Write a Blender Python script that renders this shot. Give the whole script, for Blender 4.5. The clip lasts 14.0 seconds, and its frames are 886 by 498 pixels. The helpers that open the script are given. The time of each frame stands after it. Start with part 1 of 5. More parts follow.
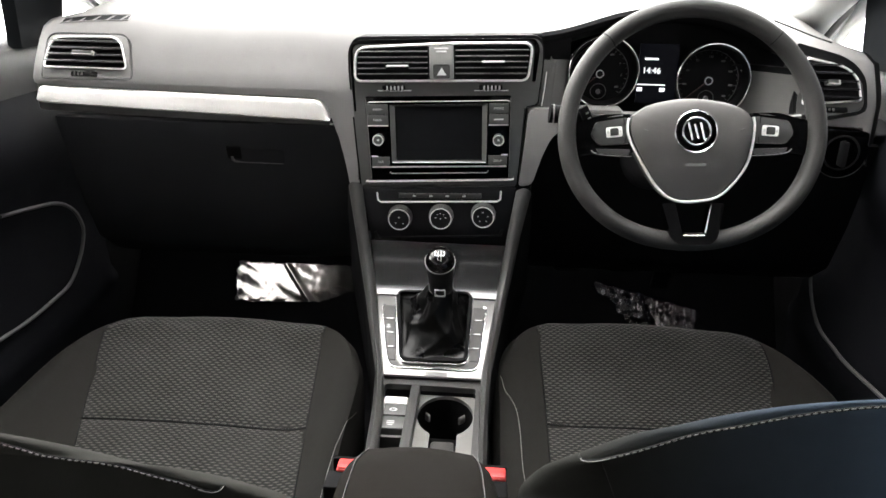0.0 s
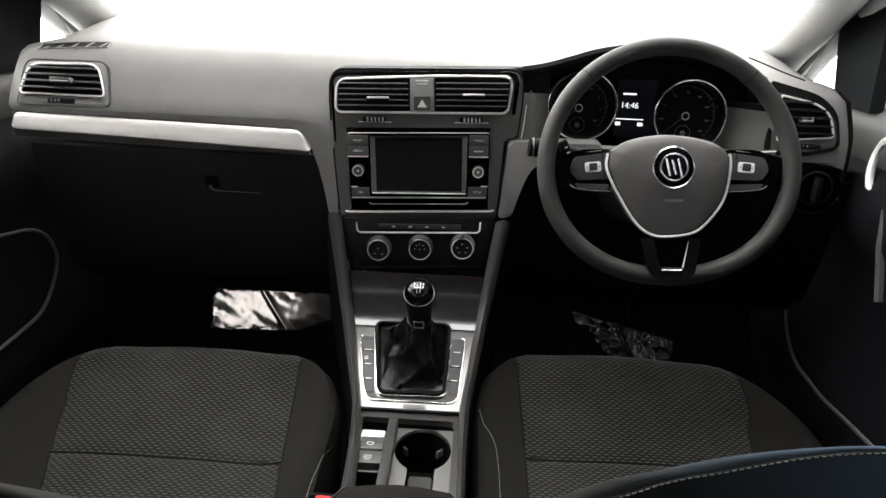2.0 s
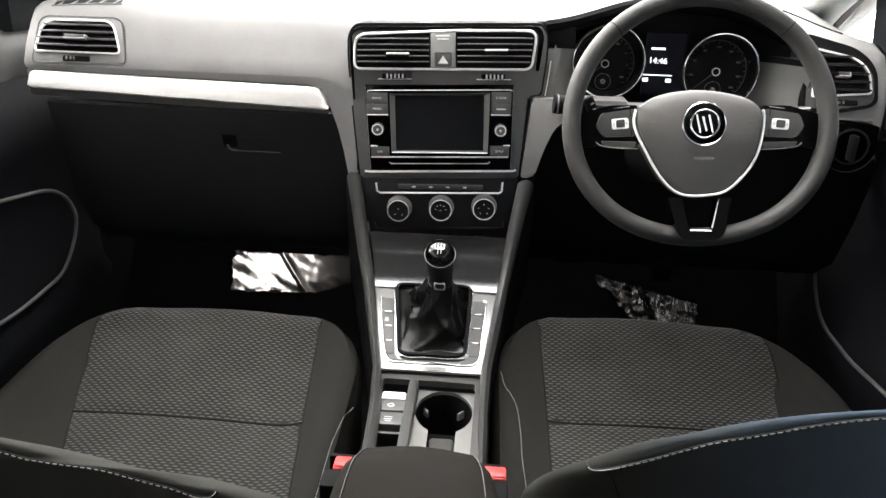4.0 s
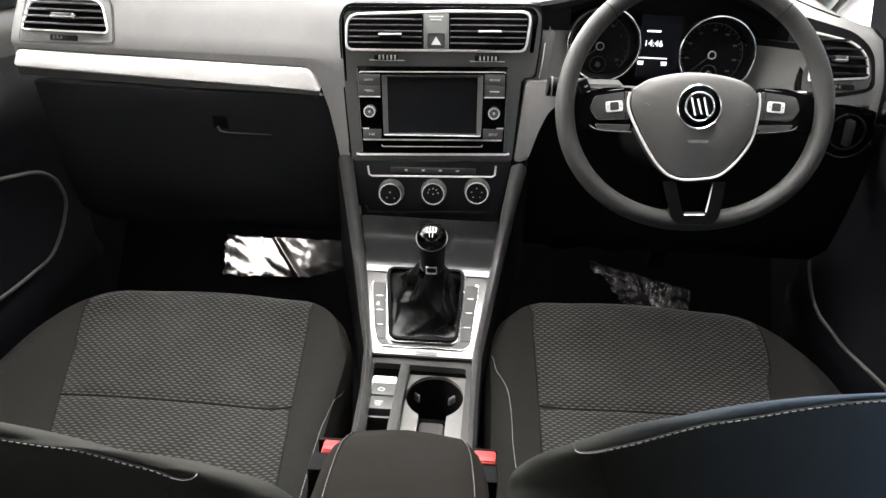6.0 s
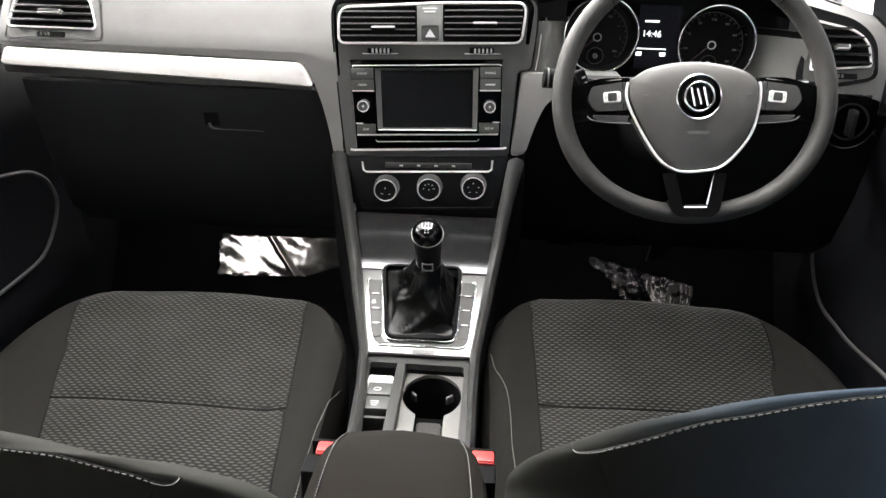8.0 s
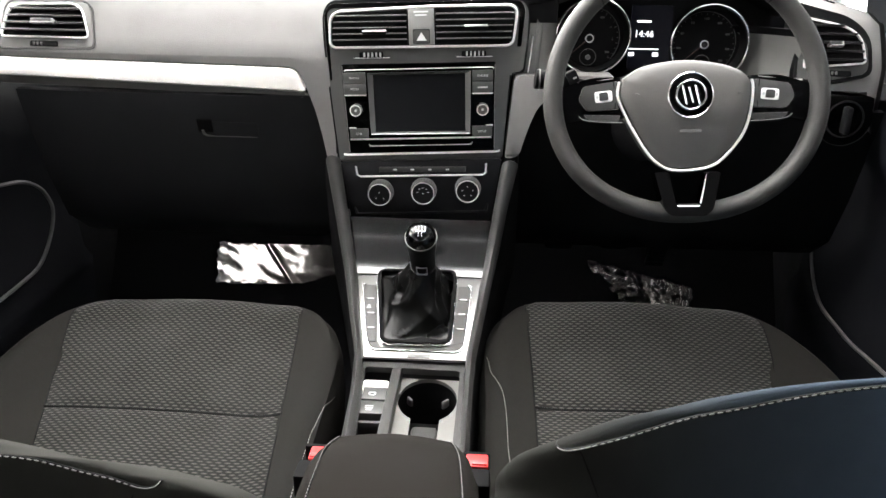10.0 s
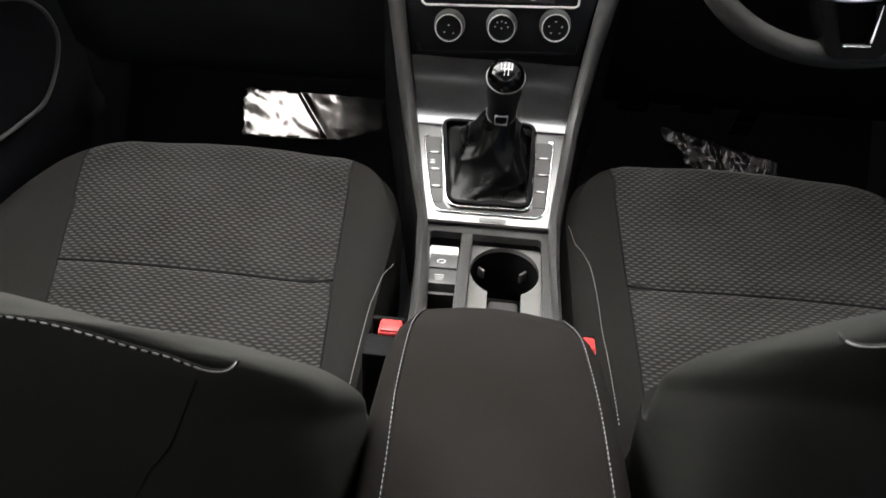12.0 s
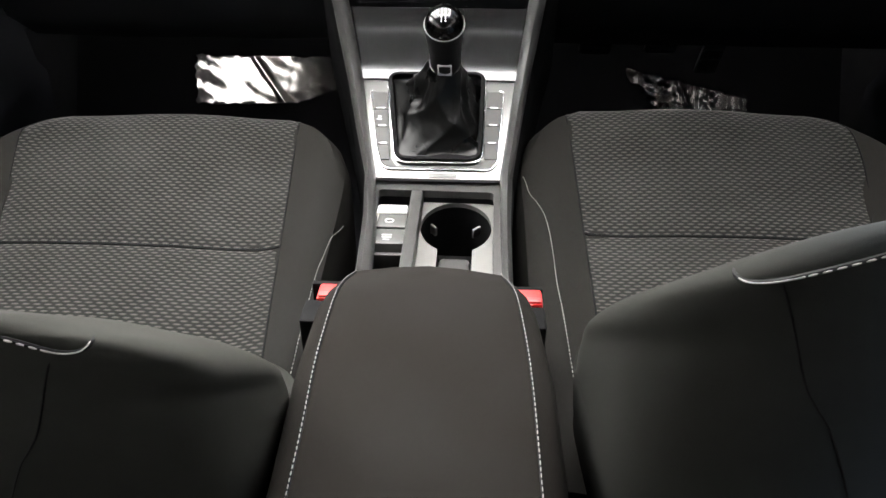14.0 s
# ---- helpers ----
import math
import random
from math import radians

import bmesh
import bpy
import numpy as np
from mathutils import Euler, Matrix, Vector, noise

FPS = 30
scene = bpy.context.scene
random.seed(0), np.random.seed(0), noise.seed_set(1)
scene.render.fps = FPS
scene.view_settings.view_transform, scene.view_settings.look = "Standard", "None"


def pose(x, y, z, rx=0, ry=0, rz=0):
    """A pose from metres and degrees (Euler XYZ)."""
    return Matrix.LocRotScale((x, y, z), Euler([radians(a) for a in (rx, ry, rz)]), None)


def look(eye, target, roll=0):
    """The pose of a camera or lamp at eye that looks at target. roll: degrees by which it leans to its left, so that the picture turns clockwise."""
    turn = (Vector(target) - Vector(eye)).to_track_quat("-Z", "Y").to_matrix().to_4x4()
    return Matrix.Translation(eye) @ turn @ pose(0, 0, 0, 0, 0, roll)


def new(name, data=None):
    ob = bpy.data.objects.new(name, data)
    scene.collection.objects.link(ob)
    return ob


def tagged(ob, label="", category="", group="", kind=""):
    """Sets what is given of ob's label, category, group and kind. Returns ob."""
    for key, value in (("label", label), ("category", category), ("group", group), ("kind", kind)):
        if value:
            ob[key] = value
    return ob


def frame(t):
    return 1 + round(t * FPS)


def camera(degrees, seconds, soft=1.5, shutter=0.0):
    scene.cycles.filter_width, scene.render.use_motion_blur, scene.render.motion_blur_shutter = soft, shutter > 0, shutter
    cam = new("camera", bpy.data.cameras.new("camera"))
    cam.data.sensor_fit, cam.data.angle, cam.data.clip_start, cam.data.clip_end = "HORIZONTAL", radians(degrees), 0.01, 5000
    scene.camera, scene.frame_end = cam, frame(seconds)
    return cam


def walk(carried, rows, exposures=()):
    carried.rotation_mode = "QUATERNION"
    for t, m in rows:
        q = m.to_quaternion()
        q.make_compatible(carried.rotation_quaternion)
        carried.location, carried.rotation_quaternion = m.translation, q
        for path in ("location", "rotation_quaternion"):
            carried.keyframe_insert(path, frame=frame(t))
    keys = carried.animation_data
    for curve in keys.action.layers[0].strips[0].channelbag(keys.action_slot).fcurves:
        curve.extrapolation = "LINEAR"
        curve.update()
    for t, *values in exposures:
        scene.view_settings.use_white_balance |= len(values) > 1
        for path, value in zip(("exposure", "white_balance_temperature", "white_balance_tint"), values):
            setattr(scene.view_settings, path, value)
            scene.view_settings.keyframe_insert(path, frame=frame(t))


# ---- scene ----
cam = camera(60.9, 14.0, shutter=0.5)
PATH = [
    (0, (0.082, -0.008, 0.945), (-0.025, 1.865, 0.251), 1.4),
    (0.5, (0.091, -0.004, 0.957), (-0.009, 1.877, 0.284), 1.1),
    (1, (0.086, 0.004, 0.96), (-0.008, 1.891, 0.306), 1.1),
    (1.5, (0.086, -0.009, 0.958), (0.019, 1.888, 0.328), 1.1),
    (2, (0.08, -0.001, 0.958), (0.027, 1.895, 0.323), 2.4),
    (2.5, (0.074, 0.009, 0.948), (-0.003, 1.891, 0.276), 2.4),
    (3, (0.071, 0.014, 0.945), (-0.017, 1.886, 0.247), 2.1),
    (5.5, (0.084, 0.024, 0.935), (-0.021, 1.877, 0.189), 2.1),
    (6, (0.083, 0.027, 0.933), (-0.004, 1.877, 0.18), 2.4),
    (6.5, (0.084, 0.032, 0.93), (0.002, 1.884, 0.178), 2.5),
    (7, (0.085, 0.045, 0.924), (0.002, 1.896, 0.171), 1.9),
    (7.5, (0.086, 0.047, 0.921), (0.0, 1.897, 0.166), 1.9),
    (10, (0.106, 0.05, 0.91), (0.004, 1.908, 0.177), 0.9),
    (10.5, (0.106, 0.056, 0.903), (0.006, 1.918, 0.179), 0.7),
    (10.9, (0.107, 0.06, 0.901), (-0.001, 1.92, 0.173), 0.8),
    (11, (0.096, 0.056, 0.891), (0.003, 1.914, 0.157), 1.1),
    (11.5, (0.063, 0.109, 0.857), (-0.011, 1.908, -0.012), 2.0),
    (11.6, (0.037, 0.148, 0.84), (-0.012, 1.903, -0.118), 2.4),
    (12, (-0.001, 0.194, 0.799), (-0.097, 1.911, -0.222), 3.4),
    (12.5, (0.05, 0.221, 0.777), (0.018, 1.898, -0.311), -0.3),
    (13, (0.046, 0.223, 0.77), (0.016, 1.887, -0.339), 1.6),
    (13.5, (0.051, 0.225, 0.779), (-0.026, 1.884, -0.336), 0.4),
    (14, (0.055, 0.222, 0.782), (-0.024, 1.884, -0.328), 0.1),
]
EXPOSURES = [(0, 0.42), (0.5, 0.09), (1, -0.16), (1.5, -0.26), (2, -0.3), (2.5, 0.2), (3, 0.53), (5.5, 0.7), (7.5, 0.76), (10, 0.81), (10.7, 0.86), (11, 1.08), (11.5, 0.7), (12, 0.33), (12.5, 0.45), (13, 0.82), (13.5, 0.92), (14, 0.93)]
walk(cam, [(t, look(eye, target, roll)) for t, eye, target, roll in PATH], EXPOSURES)

# ---------------------------------------------------------------- light
world = bpy.data.worlds.new("studio_white")
scene.world = world
world.use_nodes = True
world.node_tree.nodes["Background"].inputs[0].default_value = (1.0, 0.985, 0.96, 1)
world.node_tree.nodes["Background"].inputs[1].default_value = 13.0


# ---------------------------------------------------------------- materials
def mat(name, colour, rough=0.5, metal=0.0, var=0.15, scale=12.0, bump=0.0, bscale=600.0, spec=0.5, kind="noise"):
    """A node material: base colour with slow stains, fine grain as bump, uneven gloss."""
    m = bpy.data.materials.new(name)
    m.use_nodes = True
    nt = m.node_tree
    n, l = nt.nodes, nt.links
    p = n["Principled BSDF"]
    p.inputs["Metallic"].default_value = metal
    p.inputs["Specular IOR Level"].default_value = spec
    tc = n.new("ShaderNodeTexCoord")
    big = n.new("ShaderNodeTexNoise")
    big.inputs["Scale"].default_value = scale
    big.inputs["Detail"].default_value = 6
    l.new(tc.outputs["Object"], big.inputs["Vector"])
    ramp = n.new("ShaderNodeMapRange")
    ramp.inputs["From Min"].default_value, ramp.inputs["From Max"].default_value = 0.3, 0.7
    ramp.inputs["To Min"].default_value, ramp.inputs["To Max"].default_value = 1 - var, 1 + var
    l.new(big.outputs["Fac"], ramp.inputs["Value"])
    mix = n.new("ShaderNodeVectorMath")
    mix.operation = "SCALE"
    mix.inputs[0].default_value = colour
    l.new(ramp.outputs[0], mix.inputs["Scale"])
    l.new(mix.outputs[0], p.inputs["Base Color"])
    rr = n.new("ShaderNodeMapRange")
    rr.inputs["From Min"].default_value, rr.inputs["From Max"].default_value = 0.3, 0.7
    rr.inputs["To Min"].default_value, rr.inputs["To Max"].default_value = max(0.02, rough * (1 - 0.8 * var)), min(1, rough * (1 + 0.8 * var))
    l.new(big.outputs["Fac"], rr.inputs["Value"])
    l.new(rr.outputs[0], p.inputs["Roughness"])
    if bump:
        fine = n.new("ShaderNodeTexVoronoi" if kind == "grain" else "ShaderNodeTexNoise")
        fine.inputs["Scale"].default_value = bscale
        l.new(tc.outputs["Object"], fine.inputs["Vector"])
        b = n.new("ShaderNodeBump")
        b.inputs["Strength"].default_value = bump
        b.inputs["Distance"].default_value = 0.0008
        l.new(fine.outputs["Distance" if kind == "grain" else "Fac"], b.inputs["Height"])
        l.new(b.outputs[0], p.inputs["Normal"])
    return m


def woven(name, dark, light):
    """Seat cloth: staggered short pale bars on a dark ground."""
    m = mat(name, dark, 0.85, bump=0.0, spec=0.2)
    nt = m.node_tree
    n, l = nt.nodes, nt.links
    p = n["Principled BSDF"]
    tc = n.new("ShaderNodeTexCoord")
    sep = n.new("ShaderNodeSeparateXYZ")
    l.new(tc.outputs["UV"], sep.inputs[0])

    def op(kind, a, b=None):
        k = n.new("ShaderNodeMath")
        k.operation = kind
        for i, v in enumerate((a, b)):
            if v is None:
                continue
            if isinstance(v, (int, float)):
                k.inputs[i].default_value = v
            else:
                l.new(v, k.inputs[i])
        return k.outputs[0]

    row = op("DIVIDE", sep.outputs[1], 0.0054)
    col = op("ADD", op("DIVIDE", sep.outputs[0], 0.0128), op("MULTIPLY", op("FLOOR", row), 0.5))
    du = op("DIVIDE", op("SUBTRACT", op("FRACT", col), 0.5), 0.39)
    dv = op("DIVIDE", op("SUBTRACT", op("FRACT", row), 0.5), 0.33)
    dash_ = op("SUBTRACT", 1.0, op("ADD", op("POWER", op("ABSOLUTE", du), 2.6), op("POWER", op("ABSOLUTE", dv), 2.0)))
    bar = op("MAXIMUM", dash_, 0.0)
    no = n.new("ShaderNodeTexNoise")
    no.inputs["Scale"].default_value = 900
    l.new(tc.outputs["Object"], no.inputs["Vector"])
    mu = n.new("ShaderNodeMath")
    mu.operation = "MULTIPLY"
    l.new(bar, mu.inputs[0])
    l.new(no.outputs["Fac"], mu.inputs[1])
    mx = n.new("ShaderNodeMix")
    mx.data_type = "RGBA"
    mx.inputs[6].default_value = (*dark, 1)
    mx.inputs[7].default_value = (*light, 1)
    l.new(mu.outputs[0], mx.inputs[0])
    l.new(mx.outputs[2], p.inputs["Base Color"])
    p.inputs["Sheen Weight"].default_value = 0.08
    p.inputs["Sheen Roughness"].default_value = 0.5
    b = n.new("ShaderNodeBump")
    b.inputs["Strength"].default_value = 0.6
    b.inputs["Distance"].default_value = 0.001
    l.new(bar, b.inputs["Height"])
    l.new(b.outputs[0], p.inputs["Normal"])
    return m


def blue_light_ramp(name, inner, outer, x0, x1):
    """Seat cloth with side light painted in as a ramp of colour across the seat."""
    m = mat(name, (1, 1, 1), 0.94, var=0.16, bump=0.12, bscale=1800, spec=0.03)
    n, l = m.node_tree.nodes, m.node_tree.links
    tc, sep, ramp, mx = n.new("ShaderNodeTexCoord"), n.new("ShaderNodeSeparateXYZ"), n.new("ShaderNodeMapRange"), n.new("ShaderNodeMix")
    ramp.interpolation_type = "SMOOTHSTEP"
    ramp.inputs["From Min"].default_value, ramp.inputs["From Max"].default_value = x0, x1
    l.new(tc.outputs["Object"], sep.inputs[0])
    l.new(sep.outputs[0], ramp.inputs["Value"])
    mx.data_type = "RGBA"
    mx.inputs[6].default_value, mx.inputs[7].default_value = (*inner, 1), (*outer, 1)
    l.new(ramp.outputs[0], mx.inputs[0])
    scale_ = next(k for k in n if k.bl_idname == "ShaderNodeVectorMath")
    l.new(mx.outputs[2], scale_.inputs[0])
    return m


def glow(name, colour, power):
    m = bpy.data.materials.new(name)
    m.use_nodes = True
    p = m.node_tree.nodes["Principled BSDF"]
    p.inputs["Base Color"].default_value = (0.004, 0.004, 0.004, 1)
    p.inputs["Specular IOR Level"].default_value = 0.05
    p.inputs["Emission Color"].default_value = (*colour, 1)
    p.inputs["Emission Strength"].default_value = power
    return m


PAD = mat("soft_dash_plastic", (0.168, 0.164, 0.160), 0.55, var=0.08, bump=0.25, bscale=900, kind="grain", spec=0.2)
LOWER = mat("hard_black_plastic", (0.0088, 0.0088, 0.0095), 0.62, var=0.2, bump=0.2, bscale=1100, kind="grain", spec=0.06)
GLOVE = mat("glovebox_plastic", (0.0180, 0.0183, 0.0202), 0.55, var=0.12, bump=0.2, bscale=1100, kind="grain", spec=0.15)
CHEEK = mat("console_grey_plastic", (0.039, 0.038, 0.037), 0.38, var=0.08, bump=0.15, bscale=1100, kind="grain")
BEZEL = mat("satin_dark_bezel", (0.084, 0.0835, 0.082), 0.25, var=0.06, scale=7, bump=0.04, bscale=1500)
SILVER = mat("brushed_silver_trim", (0.86, 0.845, 0.83), 0.36, 0.5, var=0.05, scale=5)
STRIP = mat("satin_aluminium_strip", (0.52, 0.505, 0.49), 0.42, 0.85, var=0.06, scale=6, bump=0.05, bscale=1500)
CHROME = mat("chrome", (0.9, 0.9, 0.9), 0.2, 1.0, var=0.02)
PIANO = mat("piano_black", (0.0012, 0.0012, 0.0014), 0.07, var=0.1, spec=0.05)
SATINBLACK = mat("satin_black_panel", (0.0085, 0.0085, 0.0095), 0.34, var=0.12, spec=0.1)
SLAT = mat("louvre_grey", (0.10, 0.099, 0.096), 0.42, var=0.06)
GLOSSGREY = mat("gloss_dark_trim", (0.086, 0.086, 0.089), 0.18, 0.8, var=0.01, spec=0.6)
FORKBLACK = mat("gloss_black_spoke", (0.002, 0.002, 0.0022), 0.10, var=0.05, spec=0.025)
KNOBGLOSS = mat("gloss_black_knob", (0.0016, 0.0016, 0.0018), 0.09, var=0.05, spec=0.42)
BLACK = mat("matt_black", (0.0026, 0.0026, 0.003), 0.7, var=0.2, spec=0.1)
SCREEN = mat("screen_glass", (0.008, 0.0085, 0.0095), 0.12, var=0.1, spec=0.14)
WHEELBUTTON = mat("wheel_button_black", (0.022, 0.022, 0.0215), 0.4, var=0.08)
BUTTON = mat("button_grey", (0.060, 0.060, 0.058), 0.42, var=0.08)
BINSIDE = mat("binnacle_grey", (0.128, 0.127, 0.122), 0.24, var=0.06, spec=0.5)
LEATHER = mat("wheel_leather", (0.0265, 0.0255, 0.0243), 0.52, var=0.16, bump=0.4, bscale=700, kind="grain", spec=0.28)
GAITER = mat("gaiter_leather", (0.0016, 0.0016, 0.0016), 0.29, var=0.2, bump=0.07, bscale=700, kind="grain", spec=0.2)
AIRBAG = mat("airbag_plastic", (0.061, 0.0583, 0.0556), 0.5, var=0.08, bump=0.25, bscale=900, kind="grain")
CLOTH = mat("plain_seat_cloth", (0.0098, 0.0092, 0.0082), 0.92, var=0.28, scale=5, bump=0.2, bscale=1800, spec=0.1)
# Paler and bluer outwards: blue side light put into the cloth colour.
BACK_BLUELIT = blue_light_ramp("seat_cloth_blue_light", (0.0175, 0.0177, 0.0161), (0.052, 0.074, 0.104), -0.24, 0.05)
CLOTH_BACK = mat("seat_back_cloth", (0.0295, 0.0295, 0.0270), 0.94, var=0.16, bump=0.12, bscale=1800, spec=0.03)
ARMCLOTH = mat("armrest_cloth", (0.0079, 0.0067, 0.0057), 0.9, var=0.14, bump=0.14, bscale=1800, spec=0.1)
WOVEN = woven("woven_seat_cloth", (0.0032, 0.0030, 0.0027), (0.091, 0.0850, 0.0766))
THREAD = mat("pale_thread", (0.22, 0.213, 0.203), 0.8)
RED = mat("red_plastic", (0.65, 0.03, 0.03), 0.4, var=0.05)
WHITE = mat("white_print", (0.8, 0.8, 0.8), 0.6, var=0.02)
BUTTONPALE = mat("pale_button_grey", (0.085, 0.083, 0.080), 0.45, var=0.06)
CUPSILVER = mat("satin_silver_plastic", (0.20, 0.195, 0.187), 0.38, 0.5, var=0.05)
GREYPRINT = mat("grey_print", (0.55, 0.55, 0.55), 0.6, var=0.02)
PLATE = mat("brushed_plate_metal", (0.215, 0.212, 0.208), 0.34, 0.88, var=0.06, scale=5, bump=0.05, bscale=1500)
KEYGREY = mat("silver_grey_key", (0.085, 0.084, 0.082), 0.5, var=0.06, spec=0.15)
# For the unseen wall and ceiling added to darken the driver side.
LIGHTBLOCKRIGHT = mat("dark_light_block", (0.11, 0.12, 0.14), 0.6, var=0.05, scale=2)
CARPET = mat("black_carpet", (0.0035, 0.0035, 0.0042), 0.95, var=0.3, bump=0.8, bscale=900, spec=0.05)
LINING = mat("pale_headlining", (0.56, 0.565, 0.55), 0.9, var=0.05, bump=0.3, bscale=1200, spec=0.1)
ROOFCLOTH = mat("grey_headlining", (0.13, 0.13, 0.125), 0.95, var=0.05, bump=0.3, bscale=1200, spec=0.05)
DOORCARD = mat("door_card_plastic", (0.0062, 0.0065, 0.0082), 0.65, var=0.15, bump=0.2, bscale=1000, kind="grain", spec=0.06)
RUBBER = mat("window_frame_black", (0.02, 0.02, 0.021), 0.5, var=0.1)
PAINT = mat("body_paint", (0.5, 0.5, 0.5), 0.3, var=0.03)
STUDIO = mat("studio_floor_paint", (0.6, 0.6, 0.6), 0.5, var=0.05, scale=2)
LIGHTBLOCK = mat("pale_light_block", (0.66, 0.66, 0.66), 0.6, var=0.05, scale=2)
GLOWWHITE = glow("display_white", (0.95, 0.97, 1.0), 1.6)
DISPLAYBLUE = glow("display_backlight", (0.16, 0.2, 0.6), 0.003)
NEEDLE = mat("red_needle", (0.040, 0.012, 0.008), 0.5, var=0.02)
BRIDGE = mat("mid_grey_plastic", (0.27, 0.267, 0.26), 0.45, var=0.05)
DIALPRINT = mat("dim_dial_print", (0.075, 0.075, 0.075), 0.6, var=0.02)
BARBLACK = mat("window_bar_black", (0.0075, 0.0085, 0.0095), 0.7, var=0.15, spec=0.05)
SEALGREY = mat("grey_rubber_seal", (0.26, 0.285, 0.27), 0.6, var=0.1)


def foil_material(name, share, thin):
    """Glossy film whose reflection is made to fade towards one end."""
    m = bpy.data.materials.new(name)
    m.use_nodes = True
    nt = m.node_tree
    n, l = nt.nodes, nt.links
    n.remove(n["Principled BSDF"])
    g = n.new("ShaderNodeBsdfGlossy")
    g.inputs["Roughness"].default_value = 0.11
    g.inputs["Color"].default_value = (0.92, 0.855, 0.835, 1)
    t = n.new("ShaderNodeBsdfTransparent")
    mx = n.new("ShaderNodeMixShader")
    tc, sep, ramp = n.new("ShaderNodeTexCoord"), n.new("ShaderNodeSeparateXYZ"), n.new("ShaderNodeMapRange")
    ramp.inputs["From Min"].default_value, ramp.inputs["From Max"].default_value = 0.62, 0.86
    ramp.inputs["To Min"].default_value, ramp.inputs["To Max"].default_value = share, thin
    l.new(tc.outputs["Generated"], sep.inputs[0])
    l.new(sep.outputs[0], ramp.inputs["Value"])
    l.new(ramp.outputs[0], mx.inputs[0])
    l.new(t.outputs[0], mx.inputs[1])
    l.new(g.outputs[0], mx.inputs[2])
    l.new(mx.outputs[0], n["Material Output"].inputs[0])
    return m


FILM = foil_material("clear_plastic_film", 0.8, 0.12)
# Same film with less gloss, to paint in the driver side's dimmer reflection.
DIMFILM = foil_material("dim_clear_film", 0.15, 0.13)

# ---------------------------------------------------------------- mesh helpers


def part(name, bm, material, parent=None, label="", m=None, smooth=True, angle=40):
    """Links a bmesh as one mesh object under a thing or part; m moves it into the world first."""
    if m is not None:
        bmesh.ops.transform(bm, matrix=m, verts=bm.verts)
    bmesh.ops.recalc_face_normals(bm, faces=bm.faces)
    base = world_place(parent)
    bmesh.ops.translate(bm, verts=bm.verts, vec=-base)
    me = bpy.data.meshes.new(name)
    if smooth:
        lim = radians(angle)
        for f in bm.faces:
            f.smooth = True
        for e in bm.edges:
            if len(e.link_faces) == 2 and e.calc_face_angle(0) > lim:
                e.smooth = False
    bm.to_mesh(me)
    bm.free()
    me.materials.append(material)
    ob = new(name, me)
    if parent is not None:
        ob.parent = parent
    if label:
        ob["label"] = label
    return ob


def world_place(ob):
    p = Vector((0, 0, 0))
    while ob is not None:
        p += ob.location
        ob = ob.parent
    return p


def thing(name, place, label, category, group="", kind=""):
    ob = new(name)
    ob.location = place
    ob.empty_display_size = 0.05
    return tagged(ob, label, category, group, kind)


def box(bm, x0, x1, y0, y1, z0, z1, bevel=0.0, seg=2):
    r = bmesh.ops.create_cube(bm, size=1)
    bmesh.ops.transform(bm, matrix=Matrix.Translation(((x0 + x1) / 2, (y0 + y1) / 2, (z0 + z1) / 2)) @ Matrix.Diagonal((abs(x1 - x0), abs(y1 - y0), abs(z1 - z0), 1)), verts=r["verts"])
    if bevel:
        es = {e for v in r["verts"] for e in v.link_edges}
        bmesh.ops.bevel(bm, geom=list(es), offset=bevel, segments=seg, profile=0.5, affect="EDGES")
    return bm


def boxm(*a, **k):
    return box(bmesh.new(), *a, **k)


def rounded(pts, r, seg=6):
    """A closed outline (x, y) with its corners rounded by r (one number or one a corner)."""
    out, n = [], len(pts)
    for i in range(n):
        p, a, b = Vector(pts[i]), Vector(pts[i - 1]), Vector(pts[(i + 1) % n])
        rr = r[i] if isinstance(r, (list, tuple)) else r
        u, v = (a - p), (b - p)
        d = min(rr, u.length * 0.49, v.length * 0.49)
        if d < 1e-6:
            out.append(tuple(p))
            continue
        s, e = p + u.normalized() * d, p + v.normalized() * d
        for k in range(seg + 1):
            t = k / seg
            q = s * (1 - t) ** 2 + p * 2 * t * (1 - t) + e * t * t
            out.append(tuple(q))
    return out


def rect(x0, x1, y0, y1):
    return [(x0, y0), (x1, y0), (x1, y1), (x0, y1)]


def plate(pts, depth, bevel=0.0, seg=2, bm=None):
    """An outline in x, z, extruded towards -y (to the cabin) by depth from y=0."""
    bm = bm or bmesh.new()
    a = [bm.verts.new((x, 0, z)) for x, z in pts]
    b = [bm.verts.new((x, -depth, z)) for x, z in pts]
    n = len(pts)
    front = bm.faces.new(b)
    bm.faces.new(list(reversed(a)))
    for i in range(n):
        bm.faces.new((a[i], a[(i + 1) % n], b[(i + 1) % n], b[i]))
    if bevel:
        bmesh.ops.bevel(bm, geom=list(front.edges), offset=bevel, segments=seg, profile=0.5, affect="EDGES")
    return bm


def ring(outer, inner, depth, bm=None, back=0.0):
    """A flat frame between two outlines of equally many points, extruded towards -y."""
    bm = bm or bmesh.new()
    n = len(outer)
    rows = []
    for pts, y in ((outer, back), (outer, -depth), (inner, -depth), (inner, back)):
        rows.append([bm.verts.new((x, y, z)) for x, z in pts])
    for k in range(4):
        p, q = rows[k], rows[(k + 1) % 4]
        for i in range(n):
            bm.faces.new((p[i], p[(i + 1) % n], q[(i + 1) % n], q[i]))
    return bm


